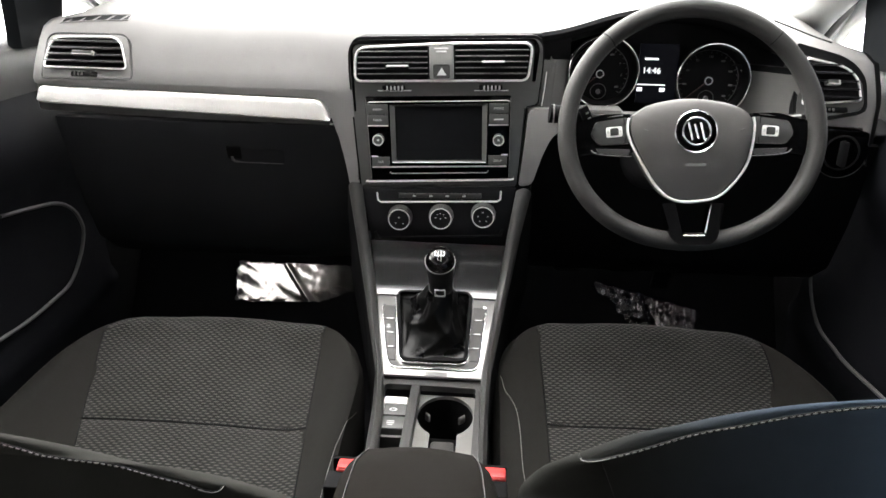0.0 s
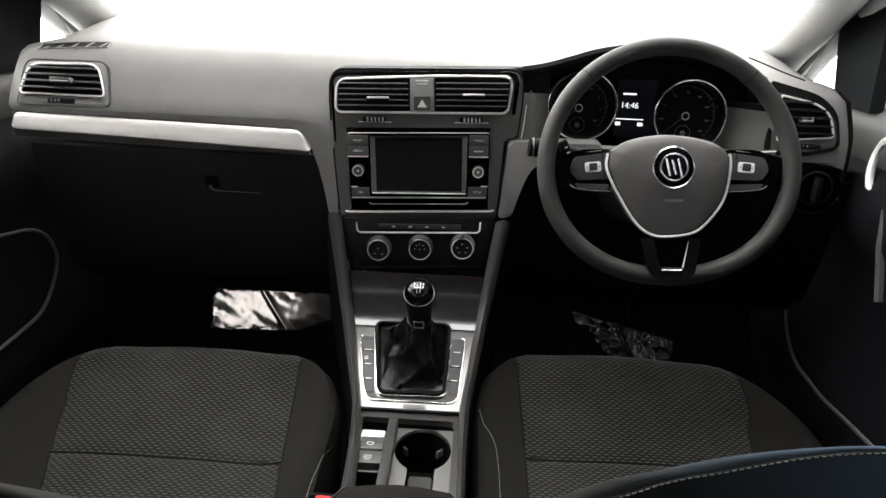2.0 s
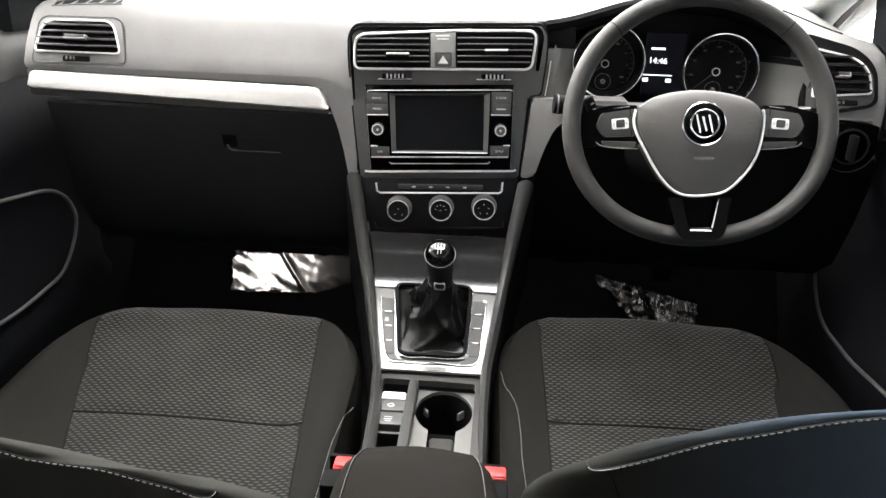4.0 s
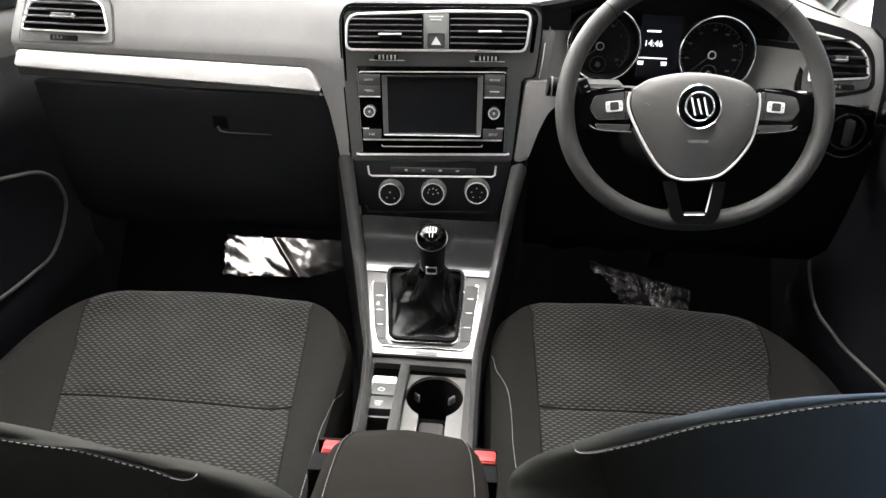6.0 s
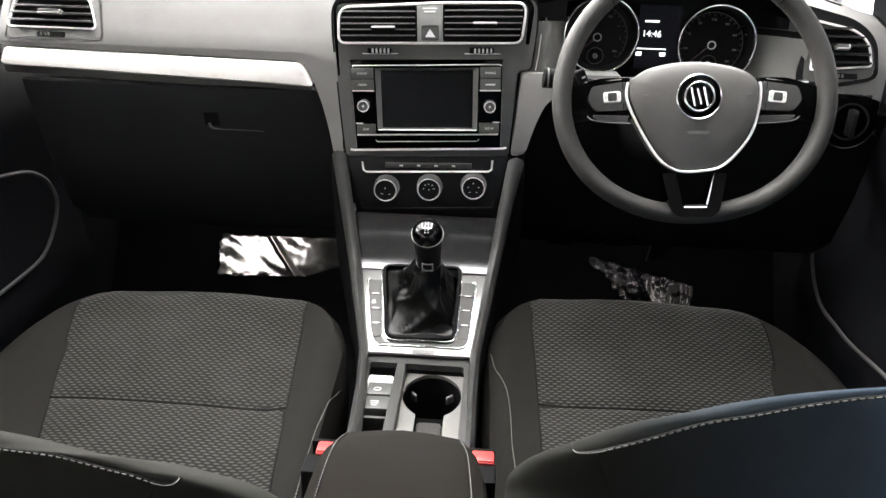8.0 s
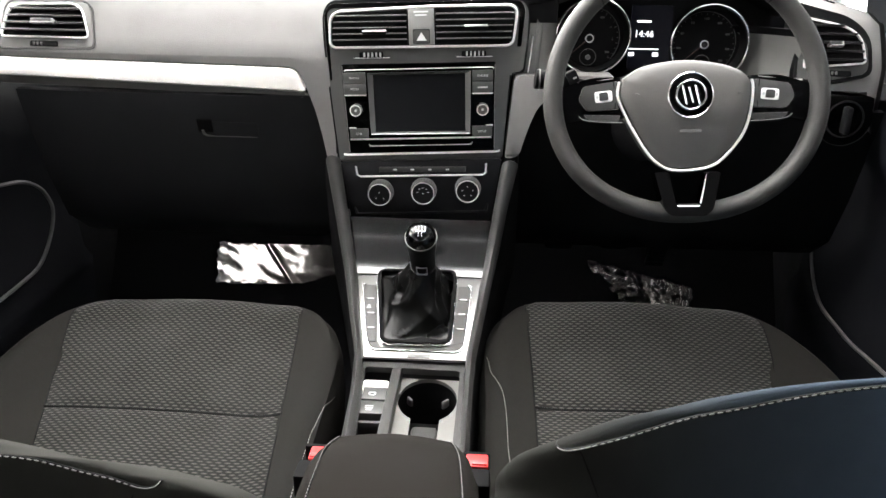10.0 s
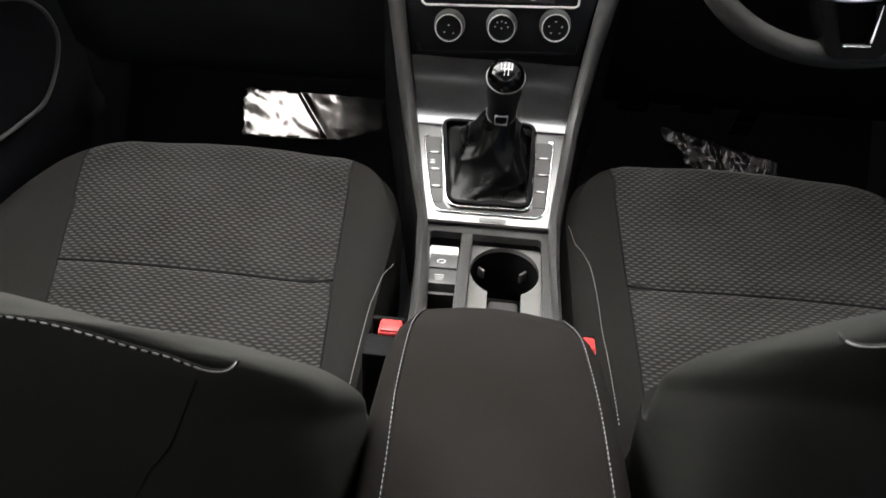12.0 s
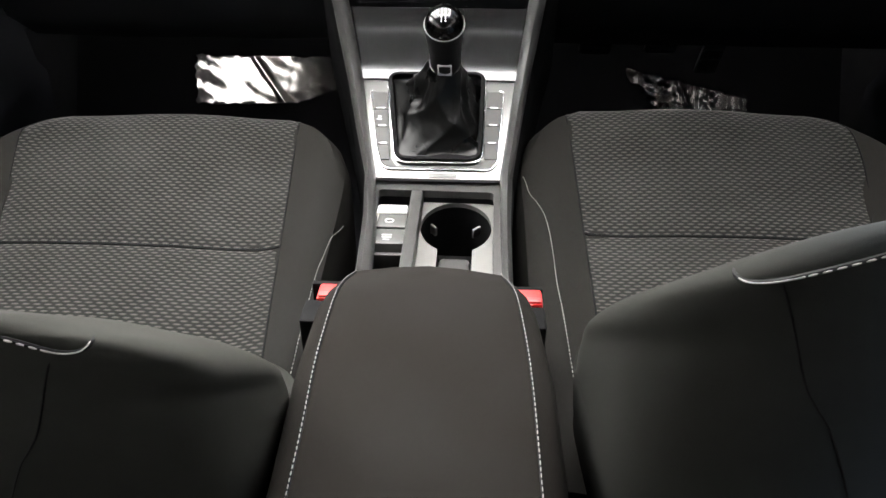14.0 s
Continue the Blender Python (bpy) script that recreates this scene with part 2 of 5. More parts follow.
def inset(pts, d):
    """Outline moved inwards by d."""
    n, out = len(pts), []
    area2 = sum(pts[i][0] * pts[(i + 1) % n][1] - pts[(i + 1) % n][0] * pts[i][1] for i in range(n))
    s = 1 if area2 > 0 else -1
    for i in range(n):
        a, b = Vector(pts[i - 1]), Vector(pts[(i + 1) % n])
        t = (b - a)
        if t.length < 1e-9:
            t = Vector((1, 0))
        t.normalize()
        out.append((pts[i][0] - s * t.y * d, pts[i][1] + s * t.x * d))
    return out


def tube(pts, r, seg=10, closed=False, bm=None, caps=True, squash=None):
    """A round bar along 3D points; r a number or one a point; squash scales the second axis."""
    bm = bm or bmesh.new()
    P = [Vector(p) for p in pts]
    n = len(P)
    rows, prev = [], None
    for i, p in enumerate(P):
        if closed:
            t = P[(i + 1) % n] - P[i - 1]
        else:
            t = P[min(i + 1, n - 1)] - P[max(i - 1, 0)]
        t.normalize()
        if prev is None:
            prev = Vector((0, 0, 1)) if abs(t.z) < 0.9 else Vector((1, 0, 0))
        a = prev - t * prev.dot(t)
        a.normalize()
        prev = a
        b = t.cross(a)
        rr = r[i] if isinstance(r, (list, tuple)) else r
        q = squash or 1.0
        rows.append([bm.verts.new(p + a * rr * math.cos(2 * math.pi * k / seg) + b * rr * q * math.sin(2 * math.pi * k / seg)) for k in range(seg)])
    m = n if closed else n - 1
    for i in range(m):
        p, q = rows[i], rows[(i + 1) % n]
        for k in range(seg):
            bm.faces.new((p[k], p[(k + 1) % seg], q[(k + 1) % seg], q[k]))
    if caps and not closed:
        bm.faces.new(list(reversed(rows[0])))
        bm.faces.new(rows[-1])
    return bm


def grid(rows, bm=None, thick=0.0, closed_u=False):
    """A sheet through rows of 3D points, thickened along its normals."""
    bm = bm or bmesh.new()
    V = [[bm.verts.new(p) for p in row] for row in rows]
    fs = []
    for i in range(len(V) - 1):
        m = len(V[i])
        for k in range(m if closed_u else m - 1):
            fs.append(bm.faces.new((V[i][k], V[i][(k + 1) % m], V[i + 1][(k + 1) % m], V[i + 1][k])))
    if thick:
        bmesh.ops.recalc_face_normals(bm, faces=bm.faces)
        bmesh.ops.solidify(bm, geom=bm.faces[:], thickness=thick)
    return bm


def lathe(profile, seg=32, bm=None):
    """Profile of (radius, height) turned round local z."""
    bm = bm or bmesh.new()
    rows = [[bm.verts.new((r * math.cos(2 * math.pi * k / seg), r * math.sin(2 * math.pi * k / seg), z)) for k in range(seg)] for r, z in profile]
    for i in range(len(rows) - 1):
        for k in range(seg):
            bm.faces.new((rows[i][k], rows[i][(k + 1) % seg], rows[i + 1][(k + 1) % seg], rows[i + 1][k]))
    bm.faces.new(list(reversed(rows[0])))
    bm.faces.new(rows[-1])
    return bm


def spline(pts, n):
    """n points along a smooth curve through pts (Catmull-Rom)."""
    P = [Vector(p) for p in pts]
    P = [2 * P[0] - P[1]] + P + [2 * P[-1] - P[-2]]
    out = []
    m = len(P) - 3
    for k in range(n):
        s = k / (n - 1) * m
        i = min(int(s), m - 1)
        t = s - i
        a, b, c, d = P[i:i + 4]
        out.append(0.5 * (2 * b + (c - a) * t + (2 * a - 5 * b + 4 * c - d) * t * t + (3 * b - a - 3 * c + d) * t ** 3))
    return out


def stitches(pts, pitch=0.0065, length=0.0045, r=0.0007, bm=None):
    """Single thread stitches along a curve."""
    bm = bm or bmesh.new()
    P = [Vector(p) for p in pts]
    acc, nxt = 0.0, 0.0
    for a, b in zip(P, P[1:]):
        d = (b - a).length
        while nxt <= acc + d:
            c = a + (b - a) * ((nxt - acc) / max(d, 1e-9))
            t = (b - a).normalized() * length / 2
            tube([c - t, c - t * 0.5, c + t * 0.5, c + t], [r * 0.5, r, r, r * 0.5], 6, bm=bm)
            nxt += pitch
        acc += d
    return bm


def text(name, body, size, material, m, parent, depth=0.0003, align="CENTER"):
    cu = bpy.data.curves.new(name, "FONT")
    cu.body, cu.size, cu.extrude, cu.align_x, cu.align_y = body, size, depth, align, "CENTER"
    tmp = bpy.data.objects.new(name, cu)
    scene.collection.objects.link(tmp)
    me = bpy.data.meshes.new_from_object(tmp.evaluated_get(bpy.context.evaluated_depsgraph_get()))
    bpy.data.objects.remove(tmp)
    bpy.data.curves.remove(cu)
    bm = bmesh.new()
    bm.from_mesh(me)
    bpy.data.meshes.remove(me)
    return part(name, bm, material, parent, m=m, smooth=False)


FACE = pose(0, 0, 0, 90, 0, 0)      # lays a drawing in x, y upright, facing the cabin (-y)
LAY = Matrix.Rotation(radians(-90), 4, "X")      # lays an upright plate down, its front upwards
PL = Matrix.Translation((0, 1.262, 0.388)) @ Matrix.Rotation(math.atan2(0.075, 0.168), 4, "X")      # the sloping gear plate


def deck(pts, depth, bevel=0.0, m=PL, z=0.0):
    """An outline in x, y lying flat, raised by depth, then moved by m."""
    bm = plate(pts, depth, bevel)
    bmesh.ops.transform(bm, matrix=m @ Matrix.Translation((0, 0, z)) @ LAY, verts=bm.verts)
    return bm


# ---------------------------------------------------------------- the shell of the car, the studio floor and unseen light blockers
def structure(name, bm, material, label, category, parent=None, **k):
    return tagged(part(name, bm, material, parent, **k), label, category, kind="structure")


structure("ground", boxm(-9, 9, -9, 9, -0.42, -0.40), STUDIO, "pale painted studio floor under the car", "floor")

# Unseen walls and ceiling, added to keep light off the cabin's rear and right.
structure("wall_light_block_rear", boxm(-4.2, 4.2, -4.2, -4.1, -0.4, 3.0), LIGHTBLOCK, "unseen pale grey wall added to block light from behind", "wall")
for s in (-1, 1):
    structure("wall_light_block_side", boxm(s * 4.1, s * 4.2, -4.2, 0.4 if s < 0 else 6.5, -0.4, 3.0), LIGHTBLOCK if s < 0 else LIGHTBLOCKRIGHT, "unseen pale grey wall added to block light from the left rear" if s < 0 else "unseen dark grey wall added to dim the driver side", "wall")
structure("ceiling_light_block", boxm(-4.2, 4.2, -4.2, 0.4, 3.0, 3.1), LIGHTBLOCK, "unseen pale grey ceiling added to block light above the rear", "ceiling")
# Unseen canopy, added to shade the driver seat from above the side window.
structure("ceiling_light_block_side", boxm(1.0, 4.2, 0.4, 2.6, 3.0, 3.1), LIGHTBLOCKRIGHT, "unseen dark grey ceiling added to shade the driver side", "ceiling")

# cabin floor with the tunnel and the toe boards
prof = [(-1.3, 0.10), (-0.55, 0.10), (-0.50, 0.0), (1.35, 0.0), (1.58, 0.01), (1.68, 0.10), (1.76, 0.225), (1.86, 0.40), (1.93, 0.55), (1.955, 0.80)]
structure("floor", grid([[(x, y, z) for y, z in prof] for x in (-0.82, -0.4, -0.16, 0.16, 0.4, 0.82)], thick=0.01), CARPET, "black carpeted cabin floor with sloping toe boards", "floor")

roof_prof = spline([(-1.62, 0, 1.10), (-1.2, 0, 1.22), (-0.4, 0, 1.265), (0.4, 0, 1.255), (0.86, 0, 1.205)], 14)
structure("ceiling", grid([[(x, p.x, p.z - 0.05 * (x / 0.62) ** 4) for p in roof_prof] for x in (-0.64, -0.56, -0.4, -0.2, 0, 0.2, 0.4, 0.56, 0.64)], thick=0.02), ROOFCLOTH, "grey cloth headlining", "ceiling")
structure("wall_rear", boxm(-0.78, 0.78, -1.66, -1.62, 0.0, 0.86, bevel=0.01), DOORCARD, "dark plastic tailgate lining", "wall")

for s, side in ((-1, "left"), (1, "right")):
    # pillars
    a = spline([(s * 0.815, 1.88, 0.83), (s * 0.788, 1.75, 0.885), (s * 0.755, 1.55, 0.955), (s * 0.72, 1.36, 1.03), (s * 0.655, 1.08, 1.135), (s * 0.62, 0.84, 1.205)], 18)
    structure("a_pillar", tube([p - Vector((s * 0.016, 0, 0)) for p in a], [0.050] * 18, 16, squash=1.1), LINING, "pale grey windscreen pillar trim", "pillar")
    structure("window_trim", tube([p + Vector((s * 0.066, 0.0, -0.020)) for p in a[:14]], 0.020, 12), LINING, "pale grey trim between pillar and quarter window", "trim")
    structure("window_seal", tube([p + Vector((s * 0.040, -0.004, -0.008)) for p in a[:14]], 0.007, 10), SEALGREY, "grey rubber seal beside the windscreen pillar", "seal")
    structure("b_pillar", tube([(s * 0.76, 0.10, 0.0), (s * 0.76, 0.08, 0.75), (s * 0.66, 0.0, 1.22)], [0.09, 0.06, 0.05], 12, squash=0.5), LINING, "pale grey door pillar trim", "pillar")
    structure("c_pillar", tube([(s * 0.76, -1.2, 0.6), (s * 0.72, -1.35, 0.9), (s * 0.62, -1.5, 1.16)], [0.16, 0.15, 0.08], 12, squash=0.5), LINING, "pale grey rear pillar trim", "pillar")
    structure("wall_rear_side", boxm(s * 0.80, s * 0.83, -1.64, 0.05, 0.0, 0.80, bevel=0.01), DOORCARD, "dark plastic rear side lining", "wall")

for s in (-1, 1):
    structure("wall_footwell", boxm(s * 0.80, s * 0.83, 1.50, 2.0, -0.01, 0.805, bevel=0.004), LOWER, "black footwell side lining", "wall")
structure("cowl", grid([[(x, 1.94, 0.79), (x, 1.97, 0.81), (x, 2.10, 0.81), (x, 2.2, 0.78)] for x in (-0.8, -0.4, 0, 0.4, 0.8)], thick=0.01), RUBBER, "black scuttle panel below the windscreen", "scuttle")

# ---------------------------------------------------------------- front doors
def door(s):
    side = "passenger" if s < 0 else "driver"
    d = thing("car_door", (s * 0.81, 0.7, 0.0), "closed black %s door with moulded pocket and silver pull" % side, "car door", "front doors")
    X = 0.80 * s
    ys = [0.12 + 1.45 * k / 18 for k in range(19)]
    rows = []
    for z, dx in ((0.02, 0.02), (0.10, 0.0), (0.22, -0.012), (0.25, -0.014), (0.27, 0.0), (0.40, 0.012), (0.50, 0.006), (0.555, -0.01), (0.60, -0.03), (0.66, -0.028), (0.692, 0.0)):
        rows.append([(X + s * dx, y, z + 0.02 * max(0, y - 1.1)) for y in ys])
    part("door_card", grid(rows, thick=0.02), DOORCARD, d)
    rows = []
    for z, dx in ((0.692, 0.0), (0.715, 0.0), (0.75, -0.004), (0.785, 0.004), (0.80, 0.022), (0.802, 0.05)):
        rows.append([(X + s * dx, y, z + 0.02 * max(0, y - 1.1)) for y in ys])
    part("door_shoulder", grid(rows, thick=0.02), AIRBAG, d, "dark grey soft upper door trim")
    rim = ((1.074, 0.307), (1.147, 0.306), (1.230, 0.302), (1.322, 0.306), (1.389, 0.316), (1.439, 0.355), (1.466, 0.402), (1.457, 0.437), (1.432, 0.466), (1.385, 0.490), (1.310, 0.504), (1.209, 0.518))
    if s > 0:
        rim = ((1.067, 0.294), (1.163, 0.288), (1.269, 0.280), (1.332, 0.283), (1.382, 0.286), (1.423, 0.300), (1.457, 0.328), (1.480, 0.363), (1.484, 0.400), (1.470, 0.440), (1.440, 0.462))
    pk = spline([(X - s * (0.026 if s < 0 else 0.040), y, z) for y, z in rim], 48)
    part("pocket_rim", tube(pk, [0.0036] * 48, 8), BUTTONPALE, d, "grey moulded rim of the door pocket")
    ph = spline([(X - s * 0.016, 1.16, 0.765), (X - s * 0.02, 1.235, 0.755), (X - s * 0.022, 1.258, 0.735), (X - s * 0.022, 1.250, 0.705), (X - s * 0.02, 1.20, 0.690), (X - s * 0.016, 1.10, 0.685)], 24)
    if s > 0:
        ph = spline([(X - s * 0.020, 1.18, 0.775), (X - s * 0.024, 1.262, 0.765), (X - s * 0.028, 1.287, 0.742), (X - s * 0.034, 1.287, 0.702), (X - s * 0.036, 1.262, 0.674), (X - s * 0.036, 1.18, 0.664)], 24)
    part("pull_handle", tube(ph, 0.007, 8), SILVER, d, "silver door opener surround")
    part("opener_recess", boxm(X - s * 0.008, X - s * 0.004, 1.10, 1.245, 0.695, 0.755, bevel=0.001), BLACK, d)
    if s > 0:
        part("grab_strip", tube([(X - s * 0.040, 1.200, 0.66), (X - s * 0.046, 1.180, 0.60), (X - s * 0.046, 1.150, 0.52)], 0.009, 8), BUTTON, d, "grey grab handle edge")
    part("window_bar", grid([[(s * 0.810, 1.372, z), (s * 0.792, 1.385, z), (s * 0.792, 1.535 + 0.25 * (z - 0.82), z), (s * 0.81, 1.545 + 0.25 * (z - 0.82), z)] for z in (0.79, 0.85, 0.92, 0.98, 1.04)], thick=0.012), BARBLACK, d, "black quarter window panel")
    part("window_seal", tube([(s * 0.806, 1.50, 0.802), (s * 0.812, 1.60, 0.806), (s * 0.815, 1.76, 0.812)], 0.009, 8), RUBBER, d, "black window seal")
    part("window_frame", tube([(s * 0.832, 1.80, 0.83), (s * 0.80, 1.42, 1.045), (s * 0.69, 0.9, 1.205), (s * 0.68, 0.15, 1.24), (s * 0.77, 0.12, 0.82)], 0.014, 8), RUBBER, d, "black rubber window frame")
    return d


door(-1)
door(1)


# ---------------------------------------------------------------- dashboard
dash = thing("dashboard", (0, 1.5, 0.3), "dark grey dashboard with silver trim strip and black centre stack", "dashboard")


def pad_profile(x):
    """y, z of the upper pad from the windscreen to its lower edge above the trim strip."""
    tilt = -0.012 * x
    out = abs(x) / 0.8
    edge = 0.02 * out ** 4
    drop = 0.055 * max(0.0, (abs(x) - 0.60) / 0.17) ** 2
    pts = [(1.93, 0.928 + tilt), (1.80, 0.917 + tilt), (1.70, 0.904 + tilt), (1.62, 0.891 + tilt), (1.54, 0.8785 + tilt), (1.46, 0.868 + tilt - edge * 0.3), (1.40, 0.858 + tilt - edge * 0.5), (1.365, 0.845 + tilt - edge),
           (1.345, 0.825 - edge), (1.332, 0.80 - edge * 0.6), (1.318, 0.77), (1.306, 0.745), (1.305, 0.735)]
    return [(y, z - drop * max(0.0, min(1.0, (y - 1.345) / 0.13))) for y, z in pts]


def lerp(a, b, t):
    return a + (b - a) * t


def tail_z(x):
    """Lower end of the pad: above the strip it stops, beside the stack it runs down."""
    pts = ((-0.46, 0.7338), (-0.235, 0.7302), (-0.222, 0.7285), (-0.212, 0.7245), (-0.2035, 0.7125), (-0.197, 0.697), (-0.184, 0.66), (-0.174, 0.62), (-0.166, 0.577))
    if x <= pts[0][0]:
        return 0.7338 + 0.0045 * (-0.46 - x) / 0.31
    for (x0, z0), (x1, z1) in zip(pts, pts[1:]):
        if x <= x1:
            return lerp(z0, z1, (x - x0) / (x1 - x0))
    return 0.577


rows = []
for x in (-0.765, -0.757, -0.75, -0.742, -0.734, -0.725, -0.712, -0.70, -0.68, -0.66, -0.63, -0.6, -0.5, -0.46, -0.4, -0.3, -0.26, -0.235, -0.222, -0.212, -0.2035, -0.197, -0.190, -0.184, -0.179, -0.174, -0.170, -0.166, -0.150):
    zt = tail_z(x)
    col = [(x, y, z) for y, z in pad_profile(x)[:-1]]
    col += [(x, 1.306 + 0.0003 * k, 0.745 - (0.745 - zt) * k / 6) for k in range(1, 7)]
    col += [(x, 1.335, zt)]
    bend = max(0.0, (-0.712 - x) / 0.038) ** 2 * 0.03
    col = [(x, y + bend * max(0.0, min(1.0, (1.47 - y) / 0.10)), z) for x, y, z in col]
    rows.append(col)
part("upper_pad", grid(rows), PAD, dash, "dark grey soft upper pad")
# over the stack and the driver's side only the top goes on
def top_column(x):
    """The top's section; under the hood it stops short."""
    return [(x, y, z) if y > 1.455 or x < 0.195 else (x, 1.452 + 0.02 * (y - 1.345), 0.862) for y, z in pad_profile(x)[:9]]


xs = [-0.150, -0.1, 0.0, 0.1, 0.16, 0.19, 0.20, 0.22, 0.3, 0.38, 0.46, 0.54, 0.594]
part("top_pad", grid([top_column(x) for x in xs]), PAD, dash)


HOOD = ((0.165, 0.847), (0.194, 0.852), (0.217, 0.858), (0.239, 0.865), (0.284, 0.880), (0.315, 0.887), (0.35, 0.8925), (0.40, 0.895), (0.45, 0.8915), (0.49, 0.882), (0.53, 0.867), (0.56, 0.854), (0.60, 0.841))


def hood_z(x):
    """Height of the instrument hood's lip at x."""
    for (x0, z0), (x1, z1) in zip(HOOD, HOOD[1:]):
        if x <= x1:
            return lerp(z0, z1, (x - x0) / (x1 - x0))
    return HOOD[-1][1]


hx = [0.165 + 0.425 * k / 24 for k in range(25)]
rows = []
for x in hx:
    h = hood_z(x)
    b = 0.036 * max(0.0, (x - 0.49) / 0.10) ** 2
    rows.append([(x, 1.62, lerp(0.885, h + 0.008, 0.2) - b * 0.2), (x, 1.50, lerp(0.87, h + 0.008, 0.7) - b * 0.2), (x, 1.40 + b * 0.5, h + 0.008), (x, 1.335 + b, h + 0.004), (x, 1.3245 + b, h + 0.0005)])
part("binnacle_hood", grid(rows, thick=0.004), PAD, dash, "grey hood over the instruments")
rows = []
for x in hx:
    h = hood_z(x)
    b = 0.036 * max(0.0, (x - 0.49) / 0.10) ** 2
    rows.append([(x, 1.3225 + b, h + 0.001), (x, 1.3185 + b, h - 0.004), (x, 1.3195 + b, h - 0.010), (x, 1.330 + b, h - 0.018), (x, 1.40, h - 0.024)])
part("hood_lining", grid(rows, thick=0.004), BLACK, dash, "black lining inside the instrument hood")

def pad_z(x, y):
    """Height of the pad's top at x, y."""
    pr = pad_profile(x)
    for (y1, z1), (y0, z0) in zip(pr, pr[1:]):
        if y0 <= y <= y1:
            return lerp(z0, z1, (y - y0) / (y1 - y0))
    return pr[0][1]


def demister(xa, xb, ya, yb, n):
    """A slot in the pad with slanted ribs across it."""
    rows_ = [[(lerp(xa, xb, k / 20), y, pad_z(lerp(xa, xb, k / 20), y) + 0.0008) for y in (ya, (ya + yb) / 2, yb)] for k in range(21)]
    d = part("demister_grille", grid(rows_), BLACK, dash, "side window demister grille")
    rim_ = [(lerp(xa, xb, k / 12), yb, 0) for k in range(13)] + [(lerp(xb, xa, k / 12), ya, 0) for k in range(13)]
    part("grille_rim", tube([(x, y, pad_z(x, y) + 0.0006) for x, y, _ in rim_], 0.0014, 6, closed=True), PAD, d)
    for k in range(n):
        x = lerp(xa, xb, (k + 0.5) / n)
        w = (xb - xa) / n * 0.5
        rib = [[(x - w * 0.1 + dx, y, pad_z(x, y) + dz) for dx, dz in ((-w * 0.42, -0.002), (-w * 0.26, 0.0012), (w * 0.06, 0.0012), (w * 0.2, -0.002))] for y in (ya, yb)]
        rib[1] = [(p[0] + w * 0.9, p[1], p[2]) for p in rib[1]]
        part("grille_rib", grid(rib), PAD, d)


demister(-0.700, -0.574, 1.3655, 1.3835, 5)
part("demister_slot", tube([(x, y, pad_z(x, y) + 0.001) for x, y in ((0.615, 1.525), (0.632, 1.48), (0.649, 1.441), (0.665, 1.415), (0.676, 1.400))], 0.0016, 6), BLACK, dash, "side window demister slot")
rows = []
for u in [0, 0.0015, 0.004, 0.008, 0.013, 0.02] + [0.03 + 0.92 * k / 36 for k in range(37)] + [0.965, 0.98, 0.99, 1.0]:
    x = lerp(-0.724, -0.197, u)
    zt = min(lerp(0.7348, 0.7262, u), tail_z(x) - 0.0022)
    zb = lerp(0.7062, 0.6890, u)
    turn = 1 - (1 - max(0.0, (0.018 - u) / 0.018) ** 2) ** 0.5
    zt, zb = zt - 0.008 * turn, zb + 0.005 * turn
    tail = max(0.0, (u - 0.985) / 0.015)
    zb += 0.004 * tail * tail
    rows.append([(x, 1.312, zt + 0.001), (x, 1.3045, zt), (x, 1.302, lerp(zt, zb, 0.08)), (x, 1.2995, lerp(zt, zb, 0.3)), (x, 1.2965, lerp(zt, zb, 0.55)), (x, 1.2940, lerp(zt, zb, 0.78)), (x, 1.2936, lerp(zt, zb, 0.90)), (x, 1.2965, lerp(zt, zb, 0.97)), (x, 1.301, zb), (x, 1.312, zb - 0.001)])
part("trim_strip", grid(rows), STRIP, dash, "brushed silver trim strip")
under = rounded([(-0.730, 0.692), (-0.200, 0.678), (-0.203, 0.705), (-0.226, 0.7305), (-0.35, 0.7325), (-0.730, 0.7385)], 0.004)
part("strip_backing", plate(under, 0.01, 0.002), BUTTONPALE, dash, "dark lip below the trim strip", m=pose(0, 1.3195, 0))
lower = [(1.310, 0.684), (1.3145, 0.664), (1.335, 0.60), (1.36, 0.52), (1.40, 0.43), (1.46, 0.385), (1.60, 0.38)]
part("glovebox", grid([[(x, y + 0.02 * (abs(x + 0.46) / 0.3) ** 4, z) for y, z in lower] for x in (-0.700, -0.68, -0.6, -0.46, -0.3, -0.2, -0.165)], thick=0.012), GLOVE, dash, "black glovebox lid")
LID = Matrix.Translation((0, 1.3165, 0.617)) @ Matrix.Rotation(radians(18), 4, "X")
# Black block for the hollow: its shade is put into the colour.
part("catch_recess", boxm(-0.392, -0.366, -0.0012, 0.02, -0.004, 0.020, bevel=0.0005), BLACK, dash, "dark hollow of the glovebox catch", m=LID)
part("catch_plate", plate(rounded(rect(-0.372, -0.286, -0.0115, 0.0165), 0.003), 0.0004), GLOVE, dash, "flush glovebox catch", m=LID)
# Paler bar that paints in the highlight along the catch.
part("catch_glint", tube(spline([(-0.3840, -0.002, 0.0005), (-0.3825, -0.0025, -0.006), (-0.377, -0.003, -0.0095), (-0.36, -0.003, -0.0105), (-0.335, -0.0022, -0.0110), (-0.29, -0.002, -0.0114)], 20), [0.0026] * 5 + [0.0018] * 5 + [0.0008] * 10, 8), BUTTON, dash, "painted highlight on the edge of the glovebox catch", m=LID)
